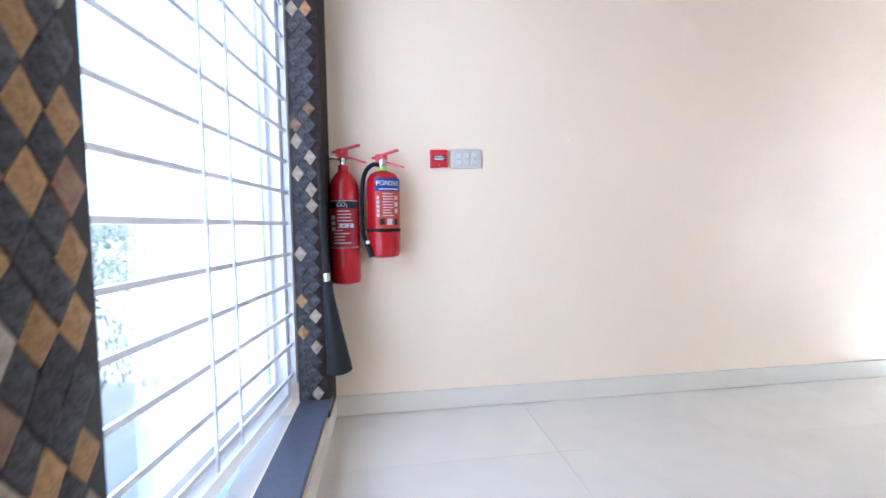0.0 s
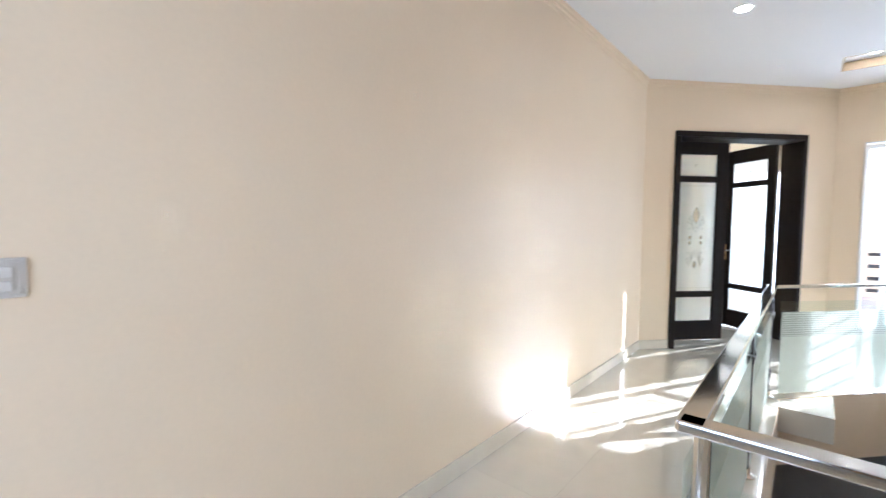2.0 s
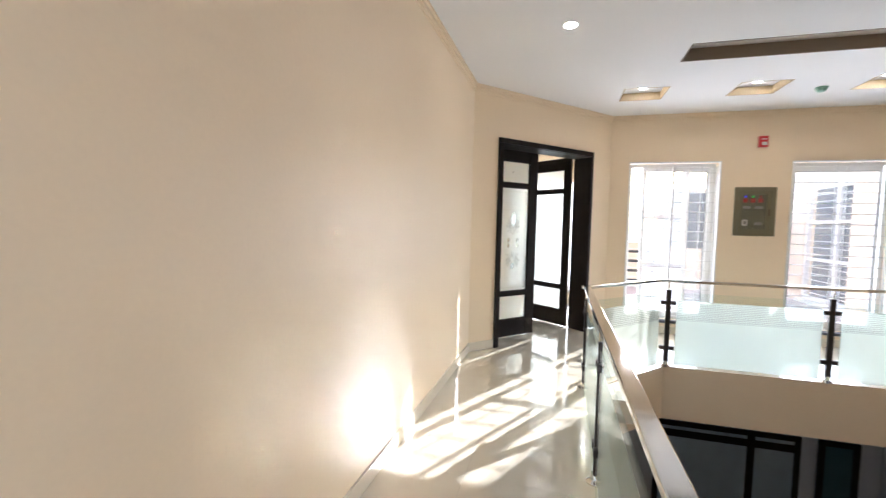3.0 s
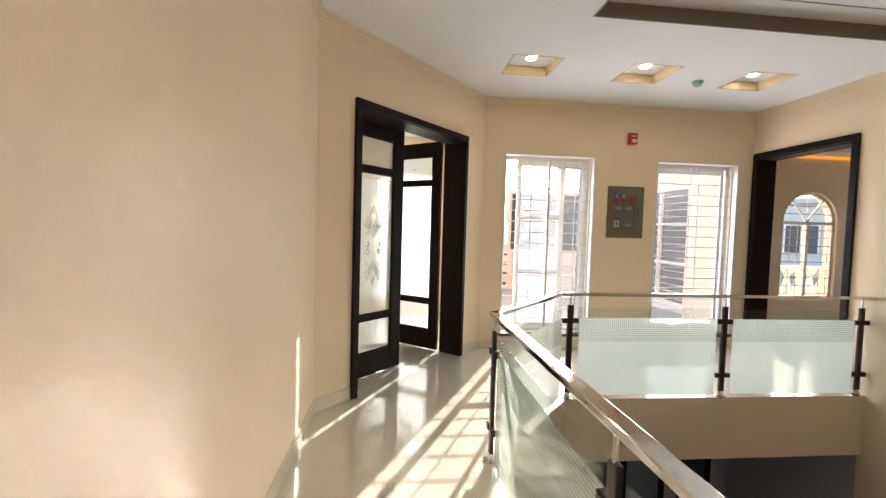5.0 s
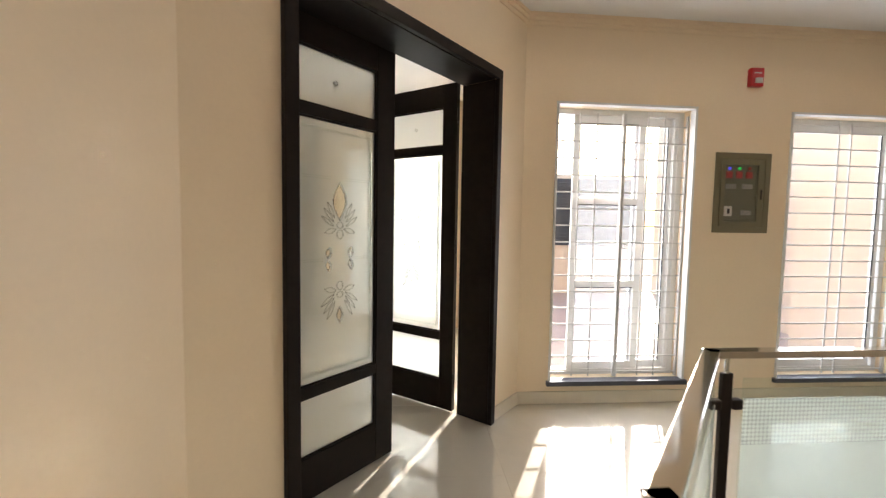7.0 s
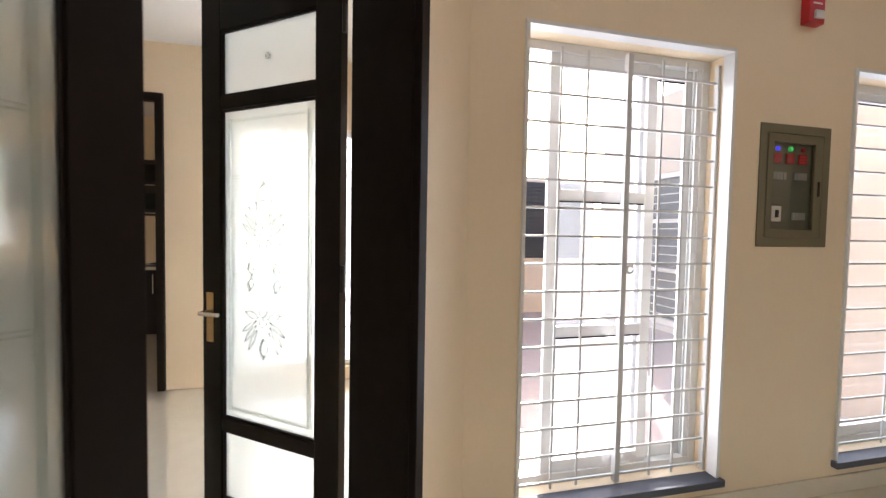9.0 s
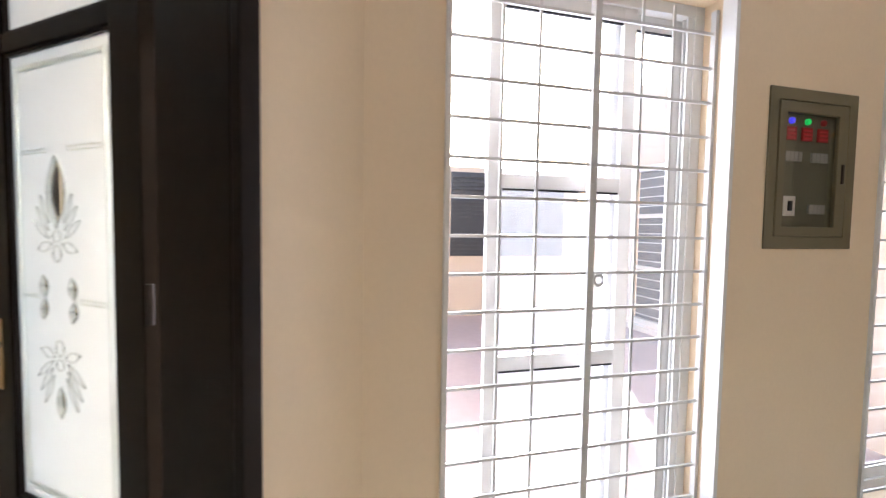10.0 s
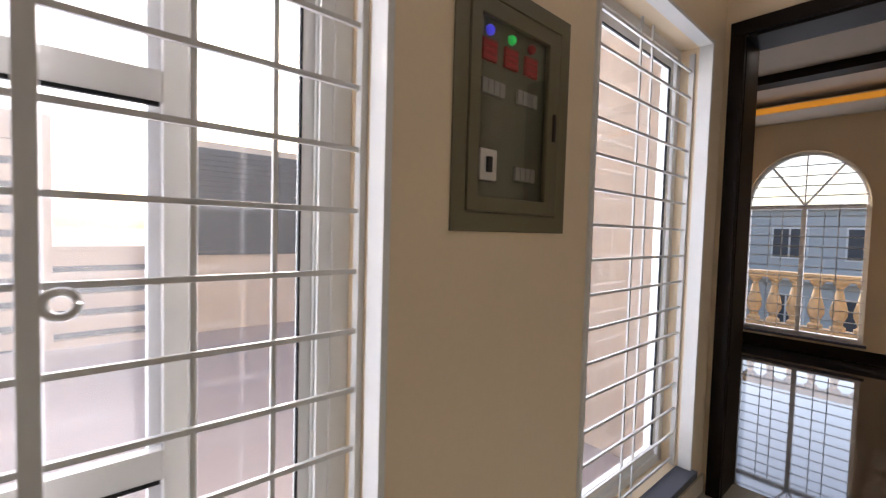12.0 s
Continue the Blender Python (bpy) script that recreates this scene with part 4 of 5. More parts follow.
def rail_pane(ax, ay, bx, by):
    """One pane: clear above, etched below, with a lattice of etched diamonds between."""
    a, b = Vector((ax, ay, 0)), Vector((bx, by, 0))
    m = Matrix.Translation(a) @ Matrix.Rotation(math.atan2(by - ay, bx - ax), 4, "Z")
    L = (b - a).length
    p = part("pane", boxes((0, L, -0.005, 0.005, 0.02, 0.79), m=m), RAILGLASS, RAILS, "clear glass pane with etched band")
    p.visible_shadow = False
    e = part("etched_band", boxes((0.0, L, -0.0085, -0.0062, 0.03, 0.50), m=m), ETCHRAIL, p, "etched frosted band")
    e.visible_shadow = False
    d = part("etched_lattice", boxes((0.0, L, -0.0085, -0.0062, 0.50, 0.705), m=m), ETCHDOT, p, "etched diamond lattice")
    d.visible_shadow = False


for seg in ((1.485, -1.12, 1.485, 1.03), (1.545, 1.13, 3.12, 1.13), (3.26, 1.13, 4.58, 1.13), (4.73, 1.07, 5.54, 0.36), (5.60, 0.18, 5.60, -1.09), (5.60, -1.24, 5.60, -2.45)):
    rail_pane(*seg)


# ---- fire extinguishers ----
def bent_band(r, a0, a1, z0, z1, n=14):
    """A strip of a cylinder's skin, for a label or a strap."""
    bm = bmesh.new()
    lo = [bm.verts.new((r * math.cos(radians(a0 + (a1 - a0) * k / n)), r * math.sin(radians(a0 + (a1 - a0) * k / n)), z0)) for k in range(n + 1)]
    hi = [bm.verts.new((v.co.x, v.co.y, z1)) for v in lo]
    for k in range(n):
        bm.faces.new((lo[k], lo[k + 1], hi[k + 1], hi[k]))
    bmesh.ops.solidify(bm, geom=bm.faces[:], thickness=0.0008)
    return bm


def on_skin(r, deg, z):
    """Places flat print on a cylinder's skin, upright and facing out."""
    return Matrix.Rotation(radians(deg), 4, "Z") @ Matrix.Translation((r, 0, z)) @ Matrix.Rotation(radians(90), 4, "Z") @ Matrix.Rotation(radians(90), 4, "X")


def valve_set(ext, z, face, mat_lever):
    v = part("valve", spin([(0.016, z), (0.016, z + 0.02), (0.022, z + 0.022), (0.022, z + 0.032), (0.014, z + 0.036), (0.014, z + 0.05)], 16), CHROME, ext, "chrome valve", True)
    at = Matrix.Translation((0, 0, z)) @ Matrix.Rotation(radians(face), 4, "Z")
    part("carry_handle", boxes((-0.012, 0.098, -0.014, 0.014, 0.040, 0.049), m=at @ pose(0, 0, 0, 0, 19, 0), bevel=0.004), mat_lever, v, "red steel carrying handle")
    part("squeeze_lever", boxes((-0.036, 0.100, -0.013, 0.013, 0.066, 0.076), m=at @ pose(0, 0, 0, 0, -13, 0), bevel=0.004), mat_lever, v, "red steel squeeze lever")
    part("lever_bracket", boxes((-0.028, 0.020, -0.017, 0.017, z + 0.026, z + 0.078), m=Matrix.Rotation(radians(face), 4, "Z"), bevel=0.006), mat_lever, v)
    part("safety_pin", tube([(0.0, -0.024, z + 0.060), (0.0, 0.024, z + 0.060)], 0.003, 6), CHROME, v, "steel safety pin", True)
    return v


def co2_extinguisher():
    e = thing("fire_extinguisher", "tall red carbon dioxide extinguisher hung on the wall", "extinguisher", pose(-0.243, 2.262, 0.672), "fire extinguishers")
    r = 0.069
    part("cylinder", spin([(0.045, 0.0), (0.062, 0.006), (r, 0.022), (r, 0.425), (0.066, 0.455), (0.055, 0.485), (0.036, 0.512), (0.024, 0.525), (0.024, 0.55)], 36), RED, e, "glossy red enamelled cylinder", True)
    lab = part("label", bent_band(r + 0.001, -150, -30, 0.17, 0.385), INK_RED, e, "red printed label with white border")
    part("label_border", bent_band(r + 0.0016, -150, -30, 0.382, 0.386), INK_WHITE, lab)
    part("label_border", bent_band(r + 0.0016, -150, -30, 0.169, 0.173), INK_WHITE, lab)
    part("label_border", bent_band(r + 0.0016, -150, -148, 0.173, 0.382, 2), INK_WHITE, lab)
    part("label_band", bent_band(r + 0.0016, -147, -32, 0.350, 0.381), INK_BLACK, lab, "black band")
    lettering("letters", "CO\u2082", 0.026, INK_WHITE, lab, on_skin(r + 0.0026, -92, 0.366), "white letters")
    rng = random.Random(3)
    for k in range(11):
        z = 0.335 - 0.0145 * k
        a0 = -112 if k < 6 else -130
        part("print_line", bent_band(r + 0.0016, a0, a0 + rng.uniform(38, 66), z, z + 0.0045, 6), INK_WHITE, lab)
    for k in range(3):
        part("pictogram", bent_band(r + 0.0016, -140, -122, 0.30 - 0.026 * k, 0.318 - 0.026 * k, 3), INK_WHITE, lab)
        part("pictogram", bent_band(r + 0.0017, -105 + 20 * k, -91 + 20 * k, 0.262, 0.280, 3), INK_WHITE, lab)
    v = valve_set(e, 0.55, -15, REDPLAST)
    part("outlet", tube([(-0.01, 0, 0.585), (-0.075, -0.005, 0.588)], 0.011), CHROME, v, "chrome outlet", True)
    part("hose", tube(curve_points([(-0.07, -0.005, 0.588), (-0.088, -0.07, 0.592), (-0.082, -0.165, 0.56), (-0.076, -0.185, 0.45), (-0.074, -0.185, 0.25), (-0.068, -0.18, 0.08), (-0.066, -0.18, 0.04)]), 0.012, 10), RUBBER, e, "black rubber hose", True)
    part("collar", tube([(-0.066, -0.18, 0.07), (-0.066, -0.18, 0.035)], 0.0145), CHROME, e, "steel hose collar", True)
    horn = spin([(0.016, 0.0), (0.020, -0.03), (0.033, -0.18), (0.055, -0.40), (0.053, -0.402), (0.02, -0.20)], 20, pose(-0.066, -0.18, 0.035, 3, -6, 0) )
    part("horn", horn, RUBBER, e, "black discharge horn", True)
    part("wall_bracket", boxes((-0.03, 0.03, 0.066, 0.084, 0.40, 0.52), bevel=0.003), BLACKM, e)


def powder_extinguisher():
    e = thing("fire_extinguisher", "red dry powder extinguisher hung on the wall", "extinguisher", pose(-0.062, 2.256, 0.792), "fire extinguishers")
    r = 0.076
    part("cylinder", spin([(0.05, 0.0), (0.068, 0.006), (r, 0.026), (r, 0.335), (0.073, 0.365), (0.060, 0.388), (0.036, 0.40), (0.022, 0.405)], 36), RED, e, "glossy red enamelled cylinder", True)
    part("collar_ring", spin([(0.024, 0.402), (0.024, 0.42)], 18), LIME, e, "lime green collar", True)
    lab = part("label", bent_band(r + 0.001, -118, -8, 0.135, 0.305), INK_ORANGE, e, "orange-red printed label")
    part("label_band", bent_band(r + 0.0014, -118, -8, 0.305, 0.365), INK_BLUE, lab, "blue band")
    for k, ch in enumerate("POWDER"):
        lettering("letter", ch, 0.030, INK_WHITE, lab, on_skin(r + 0.0026, -108 + 14.5 * k, 0.340), "white letter")
    part("print_line", bent_band(r + 0.0022, -104, -30, 0.311, 0.317, 8), INK_WHITE, lab)
    rng = random.Random(5)
    for k in range(9):
        z = 0.292 - 0.0125 * k
        part("print_line", bent_band(r + 0.0016, -92, -92 + rng.uniform(26, 40), z, z + 0.004, 5), INK_WHITE, lab)
    for k in range(5):
        part("print_block", bent_band(r + 0.0016, -113, -103, 0.268 - 0.020 * k, 0.283 - 0.020 * k, 2), INK_WHITE, lab)
    for k in range(3):
        part("pictogram", bent_band(r + 0.0016, -104 + 26 * k, -86 + 26 * k, 0.152, 0.180, 3), (INK_BLACK, INK_WHITE, INK_BLACK)[k], lab)
        part("pictogram", bent_band(r + 0.0016, -48, -34, 0.205 + 0.03 * k, 0.225 + 0.03 * k, 3), INK_WHITE, lab)
    part("strap", bent_band(r + 0.003, -260, 80, 0.120, 0.134, 40), RUBBER, e, "black strap")
    valve_set(e, 0.405, -25, REDPLAST)
    part("gauge", spin([(0.016, 0), (0.016, 0.012), (0.013, 0.014)], 16, Matrix.Translation((0.004, -0.018, 0.442)) @ Matrix.Rotation(radians(90), 4, "X")), CHROME, e, "round chrome pressure gauge", True)
    part("hose", tube(curve_points([(-0.01, -0.005, 0.432), (-0.05, -0.01, 0.43), (-0.085, -0.015, 0.385), (-0.098, -0.02, 0.28), (-0.098, -0.02, 0.13), (-0.085, -0.03, 0.075), (-0.062, -0.055, 0.02)]), 0.010, 10), RUBBER, e, "black rubber hose", True)
    part("nozzle", tube([(-0.073, -0.045, 0.055), (-0.058, -0.059, 0.008)], 0.013), RUBBER, e, "black nozzle", True)
    part("nozzle_tag", boxes((-0.083, -0.066, -0.056, -0.048, 0.066, 0.082), bevel=0.001), INK_WHITE, e, "white nozzle clip")
    part("wall_bracket", boxes((-0.03, 0.03, 0.072, 0.09, 0.25, 0.40), bevel=0.003), BLACKM, e)


co2_extinguisher()
powder_extinguisher()

# call point and switch plate beside the extinguishers
cp = thing("fire_call_point", "square red fire alarm call point on the wall", "call point", pose(0.214, NW, 1.267))
part("case", boxes((-0.043, 0.043, -0.022, 0.0, -0.043, 0.043), bevel=0.004), REDPLAST, cp)
part("window", boxes((-0.030, 0.032, -0.0245, -0.021, -0.012, 0.016), bevel=0.001), INK_BLACK, cp, "black press panel")
for z, w in ((0.008, 0.02), (-0.001, 0.026), (-0.008, 0.022)):
    part("print_line", boxes((-w, w, -0.0255, -0.0246, z, z + 0.0035)), INK_WHITE, cp)
part("key_hole", spin([(0.004, 0), (0.004, 0.002)], 12, Matrix.Translation((0, -0.0215, -0.032)) @ Matrix.Rotation(radians(90), 4, "X")), CHROME, cp)
sp = thing("switch_plate", "white six-gang light switch plate on the wall", "switch", pose(0.354, NW, 1.268))
part("plate", boxes((-0.078, 0.078, -0.010, 0.0, -0.048, 0.048), bevel=0.004), SWITCHPL, sp)
part("inner_plate", boxes((-0.068, 0.068, -0.013, -0.009, -0.040, 0.040), bevel=0.002), SWITCHPL, sp)
for i in range(3):
    for j in range(2):
        part("rocker", boxes((-0.052 + 0.040 * i, -0.028 + 0.040 * i, -0.020, -0.012, -0.030 + 0.034 * j, -0.006 + 0.034 * j), m=pose(0, 0, 0, 3, 0, 0), bevel=0.002), ROCKER, sp, "small white rocker")

# distribution board
def ring_frame(outer, inner, y0, y1, bevel):
    """A rectangular frame in one piece: outer and inner are x0, x1, z0, z1."""
    bm = bmesh.new()
    rings = []
    for y in (y0, y1):
        for x0, x1, z0, z1 in (outer, inner):
            rings.append([bm.verts.new(v) for v in ((x0, y, z0), (x1, y, z0), (x1, y, z1), (x0, y, z1))])
    fo, fi, bo, bi = rings
    for k in range(4):
        n = (k + 1) % 4
        for q in ((fo[k], fo[n], fi[n], fi[k]), (bo[n], bo[k], bi[k], bi[n]), (fo[n], fo[k], bo[k], bo[n]), (fi[k], fi[n], bi[n], bi[k])):
            bm.faces.new(q)
    bmesh.ops.recalc_face_normals(bm, faces=bm.faces)
    sharp = [e for e in bm.edges if len(e.link_faces) == 2 and e.calc_face_angle() > 0.5]
    bmesh.ops.bevel(bm, geom=sharp, offset=bevel, segments=1, affect="EDGES")
    return bm


db = thing("distribution_board", "grey-green steel distribution board with glazed door", "electrical panel", pose(EW + 0.016, -1.043, 1.702, 0, 0, -90))
W, H = 0.237, 0.318
part("frame", ring_frame((-W, W, -H, H), (-W + 0.048, W - 0.048, -H + 0.048, H - 0.048), -0.022, -0.016, 0.002), PANELGREY, db)
part("back_box", ring_frame((-W + 0.04, W - 0.04, -H + 0.045, H - 0.045), (-W + 0.048, W - 0.048, -H + 0.053, H - 0.053), -0.0155, 0.10, 0.001), PANELGREY, db)
lid = part("door", ring_frame((-W + 0.052, W - 0.052, -H + 0.052, H - 0.052), (-W + 0.09, W - 0.105, -H + 0.09, H - 0.095), -0.024, -0.008, 0.002), PANELGREY, db)
part("glazing", boxes((-W + 0.088, W - 0.103, -0.019, -0.016, -H + 0.088, H - 0.093)), CLEAR, lid, "clear door glass").visible_shadow = False
part("lock", boxes((W - 0.082, W - 0.070, -0.030, -0.023, -0.05, 0.03), bevel=0.002), BLACKM, lid, "dark latch")
plate = part("back_plate", boxes((-W + 0.049, W - 0.049, -0.004, -0.001, -H + 0.054, H - 0.054)), PANELIN, db, "grey-green inner plate")
for k, mt in enumerate((LED_BLUE, LED_GREEN, LED_RED)):
    part("pilot_lamp", spin([(0.013, 0), (0.013, 0.008), (0.008, 0.013)], 16, Matrix.Translation((-0.105 + 0.085 * k, -0.005, 0.195)) @ Matrix.Rotation(radians(90), 4, "X")), mt, plate, ("blue pilot lamp", "green pilot lamp", "red pilot lamp")[k], True)
    m0 = part("meter", boxes((-0.132 + 0.085 * k, -0.078 + 0.085 * k, -0.012, -0.004, 0.118, 0.172), bevel=0.002), LED_RED, plate, "red lit digital meter")
    for j in range(3):
        part("digit_row", boxes((-0.127 + 0.085 * k, -0.083 + 0.085 * k, -0.0135, -0.012, 0.124 + 0.016 * j, 0.131 + 0.016 * j)), INK_RED, m0)
for x0, z0, n in ((-0.13, 0.035, 4), (0.01, 0.035, 4), (0.01, -0.175, 4)):
    for k in range(n):
        part("breaker", boxes((x0 + 0.022 * k, x0 + 0.020 + 0.022 * k, -0.012, -0.003, z0, z0 + 0.038), bevel=0.001), material("breaker_grey", (0.30, 0.30, 0.27), 0.4, grain=0.05) if "breaker_grey" not in bpy.data.materials else bpy.data.materials["breaker_grey"], plate)
mb = part("main_breaker", boxes((-0.132, -0.070, -0.014, -0.003, -0.185, -0.105), bevel=0.002), WHITEPL, plate, "white main breaker")
part("toggle", boxes((-0.112, -0.094, -0.022, -0.014, -0.165, -0.125), bevel=0.002), INK_BLACK, mb, "black toggle")

# sounder and smoke detector
so = thing("fire_alarm_sounder", "red fire alarm sounder with white strobe on the wall", "alarm sounder", pose(EW, -1.084, 2.60, 0, 0, -90))
part("case", boxes((-0.052, 0.052, -0.045, 0, -0.070, 0.070), bevel=0.006), REDPLAST, so)
part("strobe", boxes((-0.022, 0.034, -0.058, -0.044, -0.048, -0.008), bevel=0.004), WHITEPL, so, "white strobe lens")
part("print_line", boxes((-0.030, 0.030, -0.0458, -0.0448, 0.026, 0.034)), INK_WHITE, so)
sd = thing("smoke_detector", "pale green round smoke detector on the ceiling", "smoke detector", pose(6.25, -1.25, CZ))
GREENPL = material("pale_green_plastic", (0.28, 0.46, 0.36), 0.4, grain=0.03, scale=40)
part("base", spin([(0.05, -0.014), (0.056, -0.010), (0.056, 0.0)], 28), GREENPL, sd, "", True)
part("head", spin([(0.018, -0.05), (0.034, -0.046), (0.045, -0.032), (0.048, -0.0145)], 28), GREENPL, sd, "", True)


# ---- ceiling lamps ----
def downlight(x, y, z, inside):
    d = thing("downlight", "round white recessed ceiling downlight, lit" if not inside else "round white downlight lit inside a ceiling coffer", "ceiling light", pose(x, y, z), "ceiling downlights")
    part("trim_ring", spin([(0.047, -0.004), (0.058, -0.006), (0.062, 0.0)], 28), WHITEPL, d, "", True)
    part("diffuser", spin([(0.046, -0.0085), (0.046, -0.004)], 24), LAMP, d, "glowing diffuser")


for x, y, z, k in ((4.185, 1.357, CZ, 0), (6.165, 0.52, CZ + 0.085, 1), (6.165, -0.63, CZ + 0.085, 1), (6.185, -1.80, CZ + 0.085, 1), (6.5, -4.6, CZ + 0.02, 0)):
    downlight(x, y, z, k)

# ---- kitchen ----
DARKCAB = material("dark_gloss_laminate", (0.020, 0.016, 0.015), 0.2, grain=0.2, scale=12, spec=0.5)
for k in range(5):
    y0 = 2.45 + 0.78 * k
    cb = thing("base_cabinet", "dark gloss kitchen base cabinet with steel handles", "cabinet", pose(11.74, y0, 0), "kitchen base cabinets")
    part("body", boxes((0.02, 0.6, 0, 0.776, 0.0, 0.86)), DARKCAB, cb)
    for j in range(2):
        dr = part("door", boxes((0.0, 0.018, 0.004 + 0.388 * j, 0.384 + 0.388 * j, 0.09, 0.855), bevel=0.002), DARKCAB, cb)
        part("handle", tube([(-0.02, 0.33 + 0.11 * j, 0.55), (-0.02, 0.33 + 0.11 * j, 0.80)], 0.006), CHROME, dr, "steel bar handle", True)
tagged(part("worktop", boxes((11.71, 12.34, 2.31, 6.59, 0.862, 0.902), bevel=0.004), material("cream_worktop", (0.62, 0.58, 0.50), 0.15, grain=0.06, scale=20)), "cream stone kitchen worktop", "worktop")
for k in range(4):
    cb = thing("wall_cabinet", "dark kitchen wall cabinet with frosted flap doors", "cabinet", pose(12.0, 3.45 + 0.53 * k, 1.58), "kitchen wall cabinets")
    part("body", boxes((0.02, 0.345, 0, 0.526, 0, 0.76)), DARKCAB, cb)
    for j in range(2):
        fd = part("flap", boxes((0.0, 0.018, 0.004, 0.522, 0.004 + 0.38 * j, 0.374 + 0.38 * j), bevel=0.002), DARKCAB, cb)
        part("flap_glass", boxes((-0.004, -0.001, 0.06, 0.466, 0.08 + 0.38 * j, 0.31 + 0.38 * j)), TEAL, fd, "dark glass inset")
        part("handle", tube([(-0.018, 0.12, 0.035 + 0.38 * j), (-0.018, 0.40, 0.035 + 0.38 * j)], 0.006), CHROME, fd, "steel bar handle", True)
hob = thing("hob", "black gas hob on the worktop", "hob", pose(12.02, 3.60, 0.902))
part("plate", boxes((-0.2, 0.2, -0.3, 0.3, 0, 0.012), bevel=0.004), BLACKM, hob)
for y in (-0.15, 0.15):
    part("burner", spin([(0.06, 0.0125), (0.06, 0.03), (0.03, 0.035)], 18, pose(0, y, 0)), BLACKM, hob)
so2 = thing("socket", "white wall socket above the worktop", "socket", pose(12.35, 4.42, 1.46, 0, 0, -90))
part("plate", boxes((-0.045, 0.045, -0.010, 0, -0.045, 0.045), bevel=0.004), WHITEPL, so2)
part("rocker", boxes((-0.02, 0.02, -0.014, -0.009, -0.015, 0.018), bevel=0.002), WHITEPL, so2)

# ---- lower hall doors ----
# the wide door's pane has daylight put into its pale colour
for y0, w, glz, nm in ((-1.73, 1.73, DAYPANE, "grey-blue"), (-2.36, 0.44, TEALPANEL, "teal")):
    ld = thing("lower_door", "dark wooden door with " + nm + " glass in the lower hall", "door", pose(7.16, y0, LZ), "lower hall doors")
    part("frame", boxes((-0.04, -0.001, 0, 0.07, 0, 2.24), (-0.04, -0.001, w - 0.07, w, 0, 2.24), (-0.04, -0.001, 0.07, w - 0.07, 2.17, 2.24), bevel=0.004), WOOD, ld)
    part("pane", boxes((-0.020, -0.002, 0.07, w - 0.07, 0.02, 2.17)), glz, ld, nm + " glass pane")
    if w > 1:
        part("mullion", boxes((-0.036, -0.022, w / 2 - 0.35, w / 2 - 0.26, 0.02, 2.17), bevel=0.003), WOOD, ld)
        part("rail", boxes((-0.036, -0.022, 0.07, w - 0.07, 2.02, 2.12), bevel=0.003), WOOD, ld)
lt = thing("low_table", "black gloss low table in the lower hall", "table", pose(4.6, -1.6, LZ))
part("top", boxes((-0.7, 0.7, -0.45, 0.45, 0.40, 0.44), bevel=0.006), DARKFLOOR, lt)
for x in (-0.6, 0.6):
    for y in (-0.36, 0.36):
        part("leg", boxes((x - 0.03, x + 0.03, y - 0.03, y + 0.03, 0, 0.40), bevel=0.004), WOOD, lt)


# ---- outside ----
structure("ground", boxes((-400, 400, -400, 400, -3.9, -3.6)), SAND, "pale sandy ground reaching the horizon", "ground")
structure("terrace_floor", boxes((7.39, 12.9, -3.6, 0.70, -0.5, -0.03), (9.75, 12.9, 0.70, 2.1, -0.5, -0.03)), TERRACE, "pinkish tiled terrace floor", "terrace")
structure("wall_terrace_south", wall_mesh((12.6, -3.6), (8.4, -3.6), 0.2, -0.5, 3.6, [(1.1, 3.1, 0.05, 2.40)]), PEACH, "peach-rendered terrace wall with a grilled window", "wall")
nb = thing("window_8", "white grilled window of the neighbouring wing", "window", kind="structure")
part("window_frame", boxes((9.5, 9.57, -3.70, -3.62, 0.05, 2.40), (11.43, 11.5, -3.70, -3.62, 0.05, 2.40), (9.57, 11.43, -3.70, -3.62, 0.05, 0.13), (9.57, 11.43, -3.70, -3.62, 2.32, 2.40),
     (10.46, 10.54, -3.70, -3.64, 0.13, 2.32), (9.57, 10.46, -3.70, -3.64, 0.86, 0.92), (9.57, 10.46, -3.70, -3.64, 1.63, 1.69), (10.54, 11.43, -3.70, -3.64, 0.86, 0.92), (10.54, 11.43, -3.70, -3.64, 1.63, 1.69), bevel=0.003), WHITEALU, nb)
part("pane", boxes((9.55, 11.45, -3.76, -3.75, 0.06, 2.39)), GREYPANE, nb, "unlit grey glass")
for k in range(16):
    part("bar", boxes((9.5, 11.5, -3.617, -3.607, 0.20 + 0.133 * k, 0.213 + 0.133 * k)), WHITEBAR, nb)
part("window_sill", boxes((9.44, 11.56, -3.66, -3.52, -0.029, 0.05), bevel=0.004), WHITEALU, nb)

# terrace parapet: a louvred pier, slotted panels and a dark louvre
par = thing("parapet", "peach-rendered terrace parapet with rows of slots", "parapet", pose(12.6, 0, 0), kind="structure")
part("pier", boxes((0, 0.25, 0.60, 1.7, -0.5, 2.49)), PEACH, par, "peach pier")
part("slot_pier", boxes((0.0, 0.25, 0.02, 0.31, -0.03, 2.49), (0.0, 0.119, 0.31, 0.60, 2.2, 2.49)), PEACH, par)
# dark sheet behind the slats: the slots' shade is put into its colour
part("slot_back", boxes((0.12, 0.25, 0.31, 0.60, -0.03, 2.49)), LOUVRE, par, "slot back coloured dark for the shade inside")
for k in range(9):
    part("slat", boxes((0.0, 0.119, 0.311, 0.599, 0.02 + 0.25 * k, 0.19 + 0.25 * k), bevel=0.004), PEACH, par)
lv = part("louvre", boxes((-0.03, -0.001, 0.61, 0.91, 0.95, 2.20)), LOUVRE, par, "dark louvred vent")
